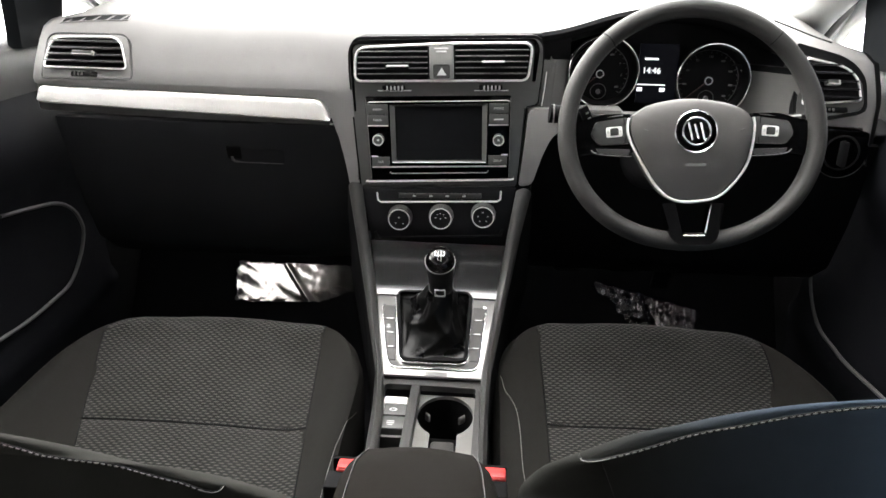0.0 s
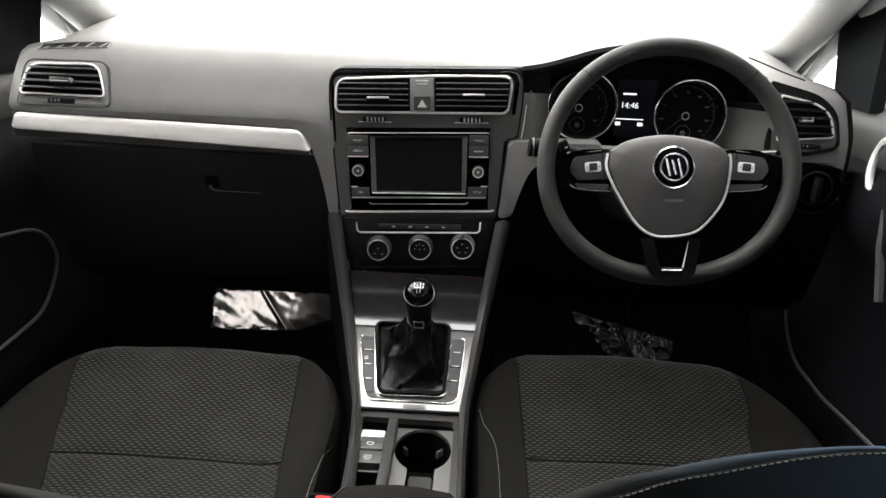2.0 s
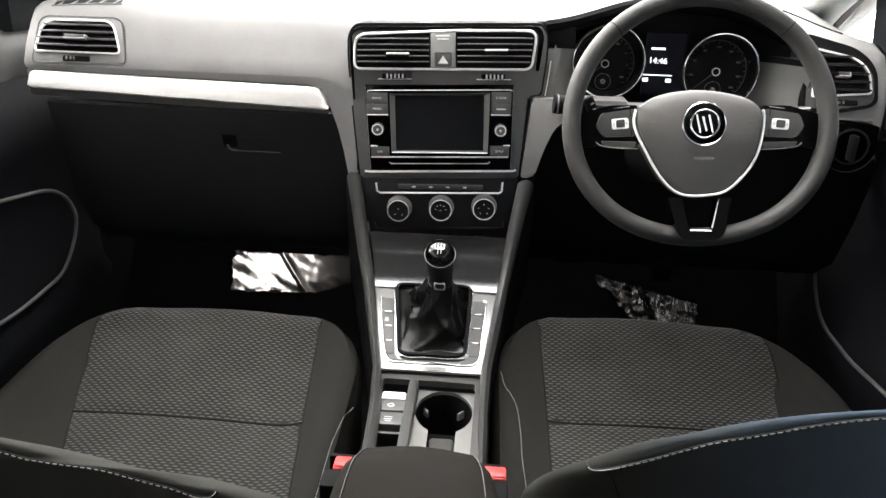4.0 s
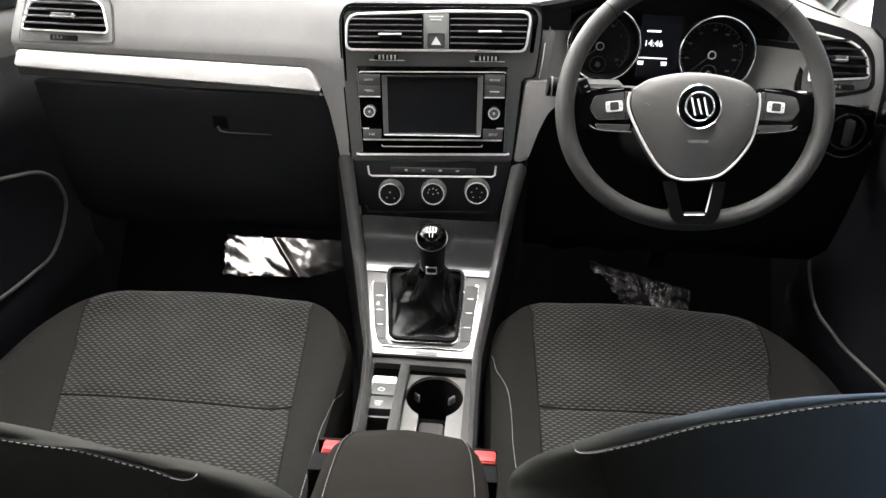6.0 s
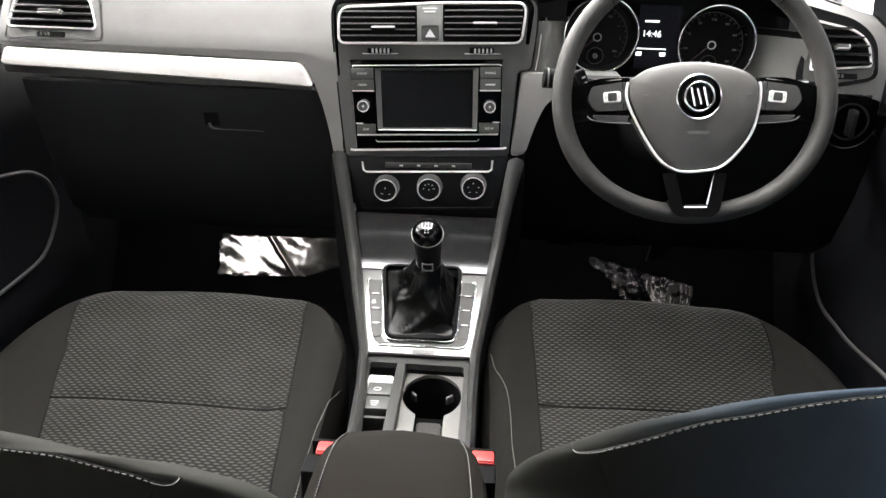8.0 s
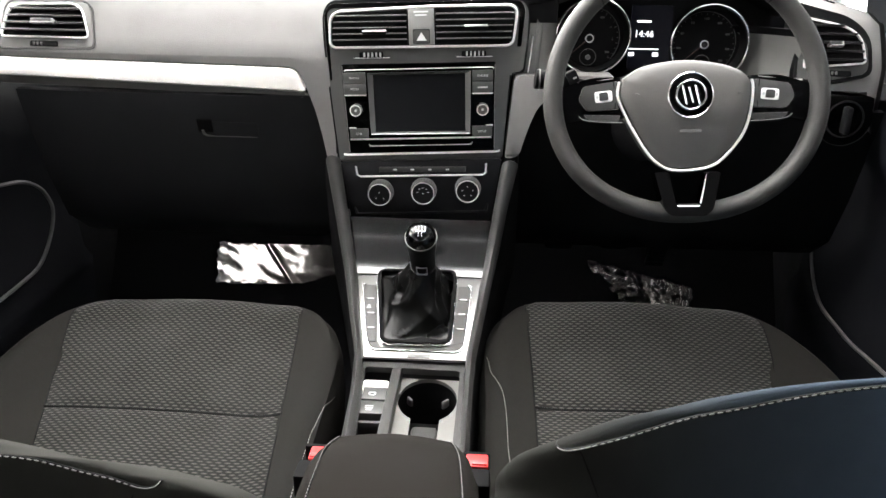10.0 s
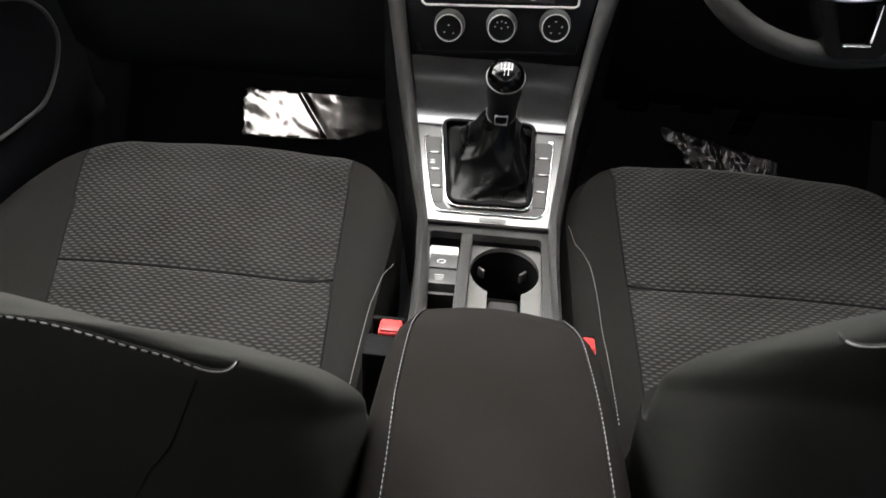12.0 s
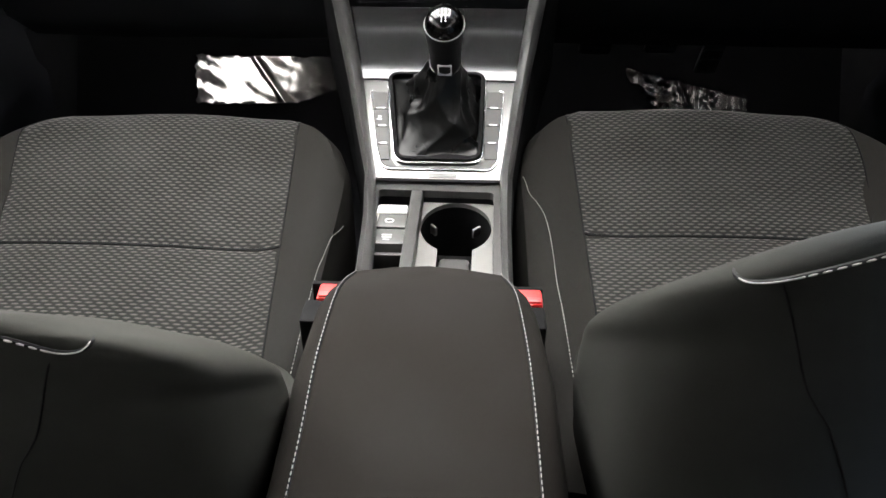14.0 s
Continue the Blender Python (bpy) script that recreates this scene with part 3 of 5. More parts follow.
# Much blacker than the glovebox: the driver side's shade put into the colour.
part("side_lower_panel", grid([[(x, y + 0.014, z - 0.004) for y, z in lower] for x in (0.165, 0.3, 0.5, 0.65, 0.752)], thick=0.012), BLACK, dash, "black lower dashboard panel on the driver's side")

cheek_r = rounded([(0.1395, 0.588), (0.162, 0.588), (0.176, 0.64), (0.193, 0.682), (0.232, 0.702), (0.31, 0.708), (0.31, 0.7275), (0.1500, 0.7255)], [0.003, 0.01, 0.02, 0.02, 0.02, 0.004, 0.004, 0.008])
part("stack_cheek", plate(cheek_r, 0.05, 0.006), PAD, dash, "grey cheek beside the centre stack", m=pose(0, 1.345, 0))
part("stack_flank", plate(rounded([(0.160, 0.722), (0.188, 0.722), (0.193, 0.806), (0.165, 0.806)], 0.004), 0.02, 0.003), BINSIDE, dash, "glossy grey flank beside the vents", m=pose(0, 1.338, 0))
# The grey flank goes on in black: shade below the hood, painted in.
part("flank_top", plate([(0.150, 0.8065), (0.215, 0.8065), (0.215, 0.850), (0.150, 0.848)], 0.02, 0.003), BLACK, dash, "top of the flank, black for the shade under the hood", m=pose(0, 1.3385, 0))
part("stack_seam", tube([(0.1715, 1.3125, 0.7285), (0.1745, 1.3125, 0.755), (0.1765, 1.3125, 0.786)], 0.0009, 6), SILVER, dash, "thin bright seam")
part("lower_ledge", tube(spline([(0.20, 1.30, 0.712), (0.34, 1.285, 0.708), (0.48, 1.285, 0.712), (0.60, 1.29, 0.722)], 20), 0.012, 10), CHEEK, dash, "grey ledge below the instruments")
part("ledge_line", tube(spline([(0.46, 1.279, 0.723), (0.53, 1.279, 0.726), (0.60, 1.283, 0.732)], 12), 0.0014, 6), SILVER, dash, "thin bright line")
def side_wall(z0, z1, material, label):
    rows_ = [[(0.505 + 0.022 * math.sin(a) + 0.036 * a, 1.385 - 0.034 * a + 0.004 * math.sin(3.1 * a) - 0.020 * max(0.0, (z - 0.755) / 0.05) ** 1.6, z) for a in [2.2 * k / 16 for k in range(17)]] for z in [lerp(z0, z1, k / 8) for k in range(9)]]
    part("binnacle_side", grid(rows_, thick=0.003), material, dash, label)


side_wall(0.712, 0.795, BINSIDE, "glossy grey side wall of the instrument binnacle")
# Same wall continued in black, the hood's shade put into its colour.
side_wall(0.7952, 0.806, BLACK, "upper side of the instrument binnacle, black for the shade under the hood")
rows = [[(0.180 + 0.012 * k, 1.322 + 0.058 * (k / 4) ** 1.6, z) for k in range(5)] for z in (0.705, 0.75, 0.80, 0.812)]
part("binnacle_side", grid(rows, thick=0.005), BINSIDE, dash, "glossy grey side wall of the instrument binnacle")
part("binnacle_sill", tube(spline([(0.20, 1.325, 0.706), (0.30, 1.32, 0.712), (0.42, 1.318, 0.714), (0.56, 1.32, 0.716)], 20), [0.010] * 20, 10), BINSIDE, dash, "grey sill below the dials")
stk = part("column_stalk", tube([(0.30, 1.19, 0.722), (0.21, 1.185, 0.735), (0.195, 1.184, 0.7365), (0.176, 1.183, 0.738)], [0.008, 0.009, 0.014, 0.0145], 18), BLACK, dash, "black column stalk")
part("stalk_switch", box(bmesh.new(), -0.008, 0.008, -0.006, 0.006, -0.014, 0.014, bevel=0.003), LOWER, stk, "black rocker on the stalk", m=pose(0.232, 1.180, 0.739, 0, -28, 0))
for k in range(2):
    part("stalk_mark", boxm(0.0, 0.005, -0.0066, -0.0058, -0.008 + 0.009 * k, -0.0055 + 0.009 * k), GREYPRINT, stk, m=pose(0.232, 1.180, 0.739, 0, -28, 0))
part("stalk_ring", tube([(0.182, 1.183 + 0.0150 * math.cos(a * math.pi / 12), 0.7375 + 0.0150 * math.sin(a * math.pi / 12)) for a in range(24)], 0.0012, 6, closed=True), BUTTONPALE, stk, "chrome ring")

STACK = Matrix.Translation((0, 1.305, 0.65)) @ Matrix.Rotation(radians(-2.0), 4, "Y") @ Matrix.Translation((0, 0, -0.65))


def st(d=0.0):
    return STACK @ Matrix.Translation((0, -d, 0))


face = rounded([(-0.1455, 0.577), (0.1335, 0.581), (0.1445, 0.7225), (0.1660, 0.7265), (0.1730, 0.79), (0.1730, 0.824), (0.1630, 0.8365), (-0.1440, 0.8360), (-0.1545, 0.82), (-0.1562, 0.784), (-0.152, 0.68)], [0.003, 0.003, 0.003, 0.004, 0.02, 0.012, 0.014, 0.02, 0.012, 0.02, 0.03])
part("stack_surround", plate(face, 0.06, 0.003), BEZEL, dash, "satin dark grey centre stack surround", m=STACK @ Matrix.Translation((0, 0.058, 0)))
gap = rounded([(-0.1490, 0.572), (0.1365, 0.577), (0.1475, 0.7200), (0.1685, 0.7240), (0.1762, 0.79), (0.1760, 0.8265), (0.1640, 0.8415), (-0.1450, 0.8408), (-0.1583, 0.8215), (-0.1600, 0.784), (-0.1555, 0.68)], [0.003, 0.003, 0.003, 0.004, 0.02, 0.014, 0.016, 0.024, 0.014, 0.02, 0.03])
part("stack_gap", plate(gap, 0.05, 0.002), BLACK, dash, "dark gap round the centre stack", m=STACK @ Matrix.Translation((0, 0.0515, 0)))
band = rounded([(-0.1490, 0.715), (-0.1500, 0.8215), (-0.1420, 0.8285), (0.1505, 0.8320), (0.1595, 0.8220), (0.1560, 0.765), (0.1620, 0.765), (0.1685, 0.8220), (0.1600, 0.8362), (-0.1438, 0.8358), (-0.1538, 0.8200), (-0.1545, 0.775), (-0.1520, 0.715)], [0.001, 0.012, 0.010, 0.010, 0.012, 0.002, 0.002, 0.012, 0.012, 0.018, 0.010, 0.01, 0.001])
part("stack_band", plate(band, 0.0012, 0.0003), PIANO, dash, "gloss black band round the vents", m=st(0.0018))


def span(outline, z):
    """Leftmost and rightmost x of an outline at height z."""
    xs_ = []
    for (x0, z0), (x1, z1) in zip(outline, outline[1:] + outline[:1]):
        if (z0 - z) * (z1 - z) < 0:
            xs_.append(x0 + (x1 - x0) * (z - z0) / (z1 - z0))
    return min(xs_), max(xs_)


def vent(outline, slats, m, tab, frame_, slat_mat, tilt=-0.02, parent=dash):
    """An air vent: chrome frame, dark throat, louvres and a slider tab."""
    v = part("air_vent", plate(inset(outline, 0.003), 0.002), BLACK, parent, "air vent with black louvres", m=m)
    if frame_:
        part("vent_frame", tube([(x, -0.004, z) for x, z in inset(outline, 0.0012)], 0.0018, 8, closed=True), SILVER, v, "chrome vent frame", m=m)
    thick_ = 0.0017 if frame_ else 0.0009
    zs_ = [p[1] for p in outline]
    z0, z1 = min(zs_) + 0.007, max(zs_) - 0.005
    for k in range(slats):
        z = z0 + (z1 - z0) * (k + 0.5) / slats
        xa, xb = span(outline, z)
        bm = boxm(xa + (0.0045 if frame_ else 0.0025), xb - (0.0045 if frame_ else 0.0025), -0.0130, -0.001 if frame_ else -0.0075, z - thick_, z + thick_, bevel=0.0006)
        for q in bm.verts:
            q.co.z += (q.co.y + 0.006) * tilt
        part("slat", bm, slat_mat, v, m=m)
    if tab and frame_:
        x, z, w = tab
        part("vent_tab", boxm(x - w, x + w, -0.019, -0.004, z - 0.002, z + 0.0045, bevel=0.0012), WHEELBUTTON, v, "slider tab", m=m)
        part("tab_lip", boxm(x - w + 0.0005, x + w, -0.0215, -0.012, z - 0.0045, z - 0.0018, bevel=0.001), BRIDGE, v, "grey lip", m=m)
        part("tab_lip", boxm(x + w - 0.0025, x + w + 0.0002, -0.0200, -0.010, z - 0.0025, z + 0.0040, bevel=0.0008), BRIDGE, v, "silver lip", m=m)
    elif tab:
        part("vent_tab", box(boxm(tab[0] - 0.019, tab[0] + 0.019, -0.018, -0.004, tab[1] - 0.0035, tab[1] + 0.0015, bevel=0.001), tab[0] - 0.018, tab[0] + 0.018, -0.0195, -0.013, tab[1] - 0.0035, tab[1] + 0.0005, bevel=0.0008), BLACK, v, "slider tab", m=m)
        part("tab_lip", boxm(tab[0] - 0.0185, tab[0] + 0.0185, -0.0215, -0.012, tab[1] + 0.0006, tab[1] + 0.0032, bevel=0.001), SILVER, v, "silver lip", m=m)
    return v


vent(rounded([(-0.1455, 0.769), (-0.0185, 0.7685), (-0.0185, 0.8270), (-0.1405, 0.8225)], [0.012, 0.002, 0.002, 0.016]), 5, st(0.004), (-0.0720, 0.7925), False, SLAT)
vent(rounded([(0.0235, 0.7685), (0.1475, 0.7690), (0.1545, 0.8265), (0.0235, 0.8285)], [0.002, 0.012, 0.016, 0.002]), 5, st(0.004), (0.0905, 0.7985), False, SLAT)
cf = rounded([(-0.1475, 0.7675), (0.1490, 0.7675), (0.1565, 0.8295), (0.0230, 0.8295), (-0.0185, 0.8280), (-0.1435, 0.8235)], [0.013, 0.013, 0.018, 0.01, 0.01, 0.020])
part("vent_throat", plate(inset(cf, 0.001), 0.0012), BLACK, dash, "black hollow behind the centre vents", m=st(0.0024))
part("vent_frame", tube([(x, -0.004, z) for x, z in cf], 0.0021, 8, closed=True), SILVER, dash, "chrome frame round both centre vents", m=st(0.004))
part("vent_bridge", plate(rect(-0.0182, 0.0230, 0.7695, 0.8275), 0.008, 0.001), BRIDGE, dash, m=st(0.002))
hz = part("hazard_button", plate(rounded(rect(-0.0103, 0.0157, 0.7735, 0.7945), 0.003), 0.003, 0.001), BUTTONPALE, dash, "hazard warning button", m=st(0.010))
part("hazard_rim", ring(rounded(rect(-0.0112, 0.0166, 0.7725, 0.7955), 0.003), rounded(rect(-0.0100, 0.0154, 0.7737, 0.7943), 0.003), 0.0042), WHEELBUTTON, hz, "dark seam round the hazard button", m=st(0.010))
part("hazard_triangle", plate([(-0.0055, 0.7775), (0.0110, 0.7775), (0.0027, 0.7905)], 0.0008), WHITE, hz, "white warning triangle", m=st(0.0132))

unit = part("head_unit", plate(rounded([(-0.1270, 0.5925), (0.1205, 0.5965), (0.1215, 0.7420), (-0.1320, 0.7405)], 0.004), 0.006, 0.001), PIANO, dash, "gloss black radio unit", m=st(0.002))
part("unit_edge", tube([(-0.1260, -0.001, 0.5945), (-0.1305, -0.001, 0.738)], 0.0008, 6), BUTTONPALE, unit, m=st(0.007))
part("unit_edge", tube([(0.1195, -0.001, 0.5985), (0.1205, -0.001, 0.739)], 0.0008, 6), BUTTONPALE, unit, m=st(0.007))
part("unit_top_line", tube([(-0.1265, -0.001, 0.7300), (-0.1245, -0.001, 0.7318), (0.1150, -0.001, 0.7342), (0.1185, -0.001, 0.7322)], 0.0008, 8), SILVER, unit, "chrome line", m=st(0.008))
scr = part("touch_screen", plate([(-0.0785, 0.6300), (0.0712, 0.6310), (0.0715, 0.7245), (-0.0790, 0.7235)], 0.002), SCREEN, unit, "dark switched-off touch screen", m=st(0.008))
fo, fi = [(-0.0875, 0.6255), (0.0795, 0.6262), (0.0812, 0.7290), (-0.0885, 0.7268)], [(-0.0790, 0.6296), (0.0716, 0.6306), (0.0719, 0.7250), (-0.0795, 0.7238)]
sides = (("top", (3, 2), WHEELBUTTON), ("bottom", (0, 1), WHEELBUTTON), ("left", (0, 3), BUTTONPALE), ("right", (1, 2), BUTTONPALE))
for where, (p, q), mt in sides:
    bar = [(fo[p], fo[q], -0.0045), (fi[p], fi[q], -0.0020)]
    part("screen_frame", grid([[(a[0], d, a[1]), (b[0], d, b[1])] for a, b, d in [(fo[p], fo[q], 0.0)] + bar], thick=0.0005), mt, scr, "%s bar of the screen frame" % where if mt is not BUTTONPALE else "pale grey side bar of the screen frame", m=st(0.009))
part("screen_edge", tube([(-0.0860, -0.001, 0.6262), (0.0785, -0.001, 0.6268)], 0.0010, 6), SILVER, scr, "thin bright lower edge of the screen frame", m=st(0.0130))
part("screen_lower_line", tube([(-0.1235, -0.001, 0.6163), (0.1145, -0.001, 0.6190)], 0.0014, 8), SILVER, unit, "chrome line", m=st(0.008))
for x0, x1, z0, z1 in ((-0.1282, -0.0922, 0.7100, 0.7280), (-0.1282, -0.0922, 0.6915, 0.7095), (0.0832, 0.1175, 0.7120, 0.7302), (0.0832, 0.1175, 0.6930, 0.7115), (-0.1235, -0.0920, 0.6180, 0.6350), (0.0825, 0.1162, 0.6205, 0.6385)):
    part("unit_button", plate(rect(x0, x1, z0 + 0.0002, z1 - 0.0002), 0.003, 0.0006), BUTTON, unit, m=st(0.008))
for x in (-0.1100, 0.1003):
    KU = st(0.008) @ Matrix.Translation((x, 0, 0.667)) @ FACE
    k = part("unit_knob", lathe([(0.0098, 0), (0.0098, 0.010), (0.009, 0.012), (0.0065, 0.012), (0.006, 0.0105)], 28), BUTTON, unit, "round radio knob", m=KU)
    part("knob_ring", tube([(0.0088 * math.cos(a * math.pi / 16), 0.0088 * math.sin(a * math.pi / 16), 0.0122) for a in range(32)], 0.0008, 8, closed=True), SILVER, k, "bright ring", m=KU)
    part("knob_dot", lathe([(0.0022, 0.0100), (0.0022, 0.0112), (0.0016, 0.0114)], 12), GREYPRINT, k, m=KU)
part("unit_bottom_line", tube([(-0.1370, -0.004, 0.5900), (-0.1300, -0.004, 0.5890), (0.1230, -0.004, 0.5935), (0.1290, -0.004, 0.5955)], 0.0020, 8), SILVER, dash, "chrome line below the radio", m=st(0.002))

clim = part("climate_panel", plate(rounded([(-0.1300, 0.464), (0.1130, 0.470), (0.1325, 0.5810), (-0.1445, 0.5770)], 0.006), 0.004, 0.001), SATINBLACK, dash, "satin black climate panel", m=st(0.002))
part("panel_shelf", tube(spline([(-0.1235, 0, 0.4945), (-0.1205, 0, 0.4860), (-0.112, 0, 0.4825), (0.0, 0, 0.4850), (0.098, 0, 0.4875), (0.106, 0, 0.4915), (0.109, 0, 0.500)], 40), 0.0022, 8), SATINBLACK, clim, "soft lower fold of the climate panel", m=st(0.0055))
pts = [(-0.1175, -0.001, 0.569), (-0.1160, -0.001, 0.5545), (-0.1105, -0.001, 0.5510), (0.1000, -0.001, 0.5535), (0.1050, -0.001, 0.5570), (0.1062, -0.001, 0.573)]
part("climate_trim", tube(pts, 0.0017, 8), SILVER, clim, "chrome edge of the climate buttons", m=st(0.007))
for k in range(5):
    x = -0.078 + 0.030 * k
    part("climate_button", plate(rect(x, x + 0.0292, 0.5585, 0.5675), 0.002, 0.0006), WHEELBUTTON, clim, m=st(0.006))
KNOBS = ((-0.0768, 0.5235), (-0.0017, 0.5258), (0.0745, 0.5290))
for x, z in KNOBS:
    K = st(0.006) @ Matrix.Translation((x, 0, z)) @ FACE
    k = part("climate_knob", lathe([(0.0185, 0), (0.0185, 0.0200), (0.0178, 0.0206), (0.0168, 0.0192)], 36), SATINBLACK, clim, "round climate control knob", m=K)
    part("knob_ring", lathe([(0.0226, 0.0), (0.0225, 0.003), (0.0214, 0.0125), (0.0205, 0.0185), (0.0198, 0.0185), (0.0200, 0.006)], 36), BUTTON, k, "grey knob collar", m=K)
    part("knob_face", lathe([(0.0172, 0.0193), (0.0168, 0.0200), (0.001, 0.0202)], 36), SATINBLACK, k, "dark grey knob face", m=K)
    for g in range(30):
        a = 2 * math.pi * g / 30
        part("knob_rib", tube([(0.0220 * math.cos(a), 0.0220 * math.sin(a), 0.0062), (0.0208 * math.cos(a), 0.0208 * math.sin(a), 0.0160)], 0.0006, 4), SATINBLACK, k, m=K)
    part("knob_rim", tube([(0.0190 * math.cos(a * math.pi / 18), 0.0190 * math.sin(a * math.pi / 18), 0.0205) for a in range(36)], 0.0008, 8, closed=True), SILVER, k, "chrome rim", m=K)

UNITTEXT = (("RADIO", -0.1105, 0.7190), ("MEDIA", -0.1105, 0.7008), ("PHONE", 0.1005, 0.7208), ("CAR", -0.1080, 0.6262), ("SETUP", 0.0995, 0.6292))
for word, x, z in UNITTEXT:
    text("button_word", word, 0.0052, GREYPRINT, st(0.0114) @ Matrix.Translation((x, 0, z)) @ FACE, unit)
part("button_mark", boxm(0.0925, 0.1085, -0.0004, 0, 0.7010, 0.7034), GREYPRINT, unit, m=st(0.0112))
for x0, x1, z in ((-0.1282, -0.0922, 0.6908), (0.0832, 0.1175, 0.6922), (-0.1240, -0.1125, 0.6362), (0.1055, 0.1170, 0.6398)):
    part("key_line", boxm(x0, x1, -0.0025, 0, z - 0.0008, z + 0.0008), SILVER, unit, m=st(0.009))
part("slot_line", tube([(-0.0925, 0, 0.6075), (-0.0895, 0, 0.6045), (0.0795, 0, 0.6068), (0.0830, 0, 0.6105)], 0.0007, 6), SILVER, unit, m=st(0.0082))
for k in range(2):
    part("label_bar", boxm(-0.0094 + 0.0025 * k, 0.0143 - 0.0025 * k, -0.0004, 0, 0.8205 - 0.0050 * k, 0.8228 - 0.0050 * k), WHITE, dash, m=st(0.0102))
for x in (-0.0970, 0.0700):
    tw = part("vent_thumbwheel", boxm(x - 0.004, x + 0.036, -0.004, 0.002, 0.7505, 0.7595, bevel=0.002), BLACK, dash, "ribbed vent thumbwheel", m=st(0.003))
    part("thumb_line", boxm(x - 0.012, x + 0.046, -0.0008, 0, 0.7500, 0.7511), SILVER, tw, m=st(0.0045))
    for k in range(5):
        part("thumb_rib", boxm(x + 0.0035 + 0.0065 * k, x + 0.0065 + 0.0065 * k, -0.007, -0.003, 0.7522, 0.7592, bevel=0.0008), PAINT, tw, m=st(0.003))
for x, z in ((-0.050, 0.563), (-0.020, 0.563), (0.010, 0.563), (0.040, 0.563)):
    part("climate_mark", boxm(x - 0.003, x + 0.003, -0.0004, 0, z - 0.0012, z + 0.0012), GREYPRINT, clim, m=st(0.0082))
for (x, kz), marks in zip(KNOBS, (((0, 0.004), (-0.006, -0.006), (0.007, -0.007)), ((-0.009, 0.002), (-0.006, 0.008), (0.0, 0.010), (0.006, 0.008), (0.009, 0.002), (0.0, 0.0)), ((0.0, 0.009), (-0.009, 0.002), (0.009, 0.002), (-0.006, -0.007), (0.006, -0.007)))):
    for dx, dz in marks:
        part("knob_mark", boxm(x + dx - 0.0012, x + dx + 0.0012, -0.0004, 0, kz + dz - 0.0007, kz + dz + 0.0007), GREYPRINT, clim, m=st(0.0268))

# outer vents lie in the sloping face of the pad
def slope(d):
    return Matrix.Translation((0, 1.306, 0.745)) @ Matrix.Rotation(radians(-25), 4, "X") @ Matrix.Translation((0, -d, 0))


def slider(x0, x1, z, m):
    """A small vent wheel in a dark slot with pale marks."""
    sl = part("vent_slider", plate(rounded(rect(x0, x1, z - 0.0045, z + 0.0045), 0.002), 0.002, 0.0006), BLACK, dash, "ribbed vent thumbwheel", m=m)
    for k in range(3):
        part("thumb_rib", boxm(x0 + 0.006 + 0.0065 * k, x0 + 0.009 + 0.0065 * k, -0.0045, -0.001, z - 0.0025, z + 0.0025, bevel=0.0006), BUTTONPALE, sl, m=m)


lv = rounded([(-0.713, 0.0218), (-0.558, 0.0214), (-0.5765, 0.082), (-0.7005, 0.079)], [0.01, 0.012, 0.022, 0.022])
ls0 = rounded([(-0.719, 0.002), (-0.549, 0.004), (-0.562, 0.089), (-0.712, 0.088)], [0.012, 0.014, 0.022, 0.02])
part("vent_groove", ring(ls0, inset(ls0, 0.0018), 0.006, back=0.01), CHEEK, dash, m=slope(-0.0045))
part("vent_surround", plate(inset(ls0, 0.003), 0.012, 0.002), PAD, dash, "grey vent surround", m=slope(-0.0095))
vent(lv, 4, slope(0.0032), (-0.6345, 0.0455, 0.019), True, WHEELBUTTON, 0.3)
slider(-0.662, -0.614, 0.0125, slope(0.002))

xs = [0.593, 0.61, 0.63, 0.66, 0.69, 0.712, 0.725, 0.734, 0.742, 0.75, 0.757, 0.765]
rows = []
for x in xs:
    zt = 0.712 if x < 0.722 else lerp(0.712, 0.640, min(1.0, (x - 0.722) / 0.014) ** 0.6)
    bend = max(0.0, (x - 0.712) / 0.038) ** 2 * 0.03
    col = [(x, y, z) for y, z in pad_profile(x)[:-1]] + [(x, 1.306 - 0.001 * k, lerp(0.745, zt, k / 4)) for k in range(1, 5)] + [(x, 1.335, zt - 0.002)]
    rows.append([(x, y + bend * max(0.0, min(1.0, (1.47 - y) / 0.10)), z) for x, y, z in col])
# Last columns of the pad in black, standing in for the shadow at the door.
part("end_shade", grid(rows[7:]), BLACK, dash, "end of the dashboard pad, black for the shadow beside the door")
part("end_pad", grid(rows[:8]), PAD, dash, "grey soft pad round the end vent")
gr_ = rounded([(0.590, -0.022), (0.648, -0.0235), (0.714, -0.010), (0.7125, 0.054), (0.682, 0.085), (0.598, 0.1075)], [0.004, 0.02, 0.016, 0.03, 0.04, 0.006])
gi_ = rounded([(0.596, -0.017), (0.648, -0.0185), (0.7085, -0.006), (0.7050, 0.048), (0.674, 0.0715), (0.603, 0.0875)], [0.004, 0.02, 0.016, 0.03, 0.04, 0.006])
part("vent_groove", ring(gr_, gi_, 0.003, back=0.012), BLACK, dash, "dark gap round the end vent", m=slope(0.0))
part("vent_surround", plate(gi_, 0.012, 0.002), CHEEK, dash, "grey vent surround", m=slope(-0.0085))
rv = rounded([(0.604, -0.001), (0.6445, 0.0022), (0.702, 0.0077), (0.6975, 0.0474), (0.676, 0.0675), (0.612, 0.0812)], [0.004, 0.02, 0.008, 0.02, 0.025, 0.006])
vent(rv, 5, slope(0.0042), (0.650, 0.0345, 0.010), True, SATINBLACK, 0.3)
slider(0.636, 0.680, -0.0075, slope(0.0035))
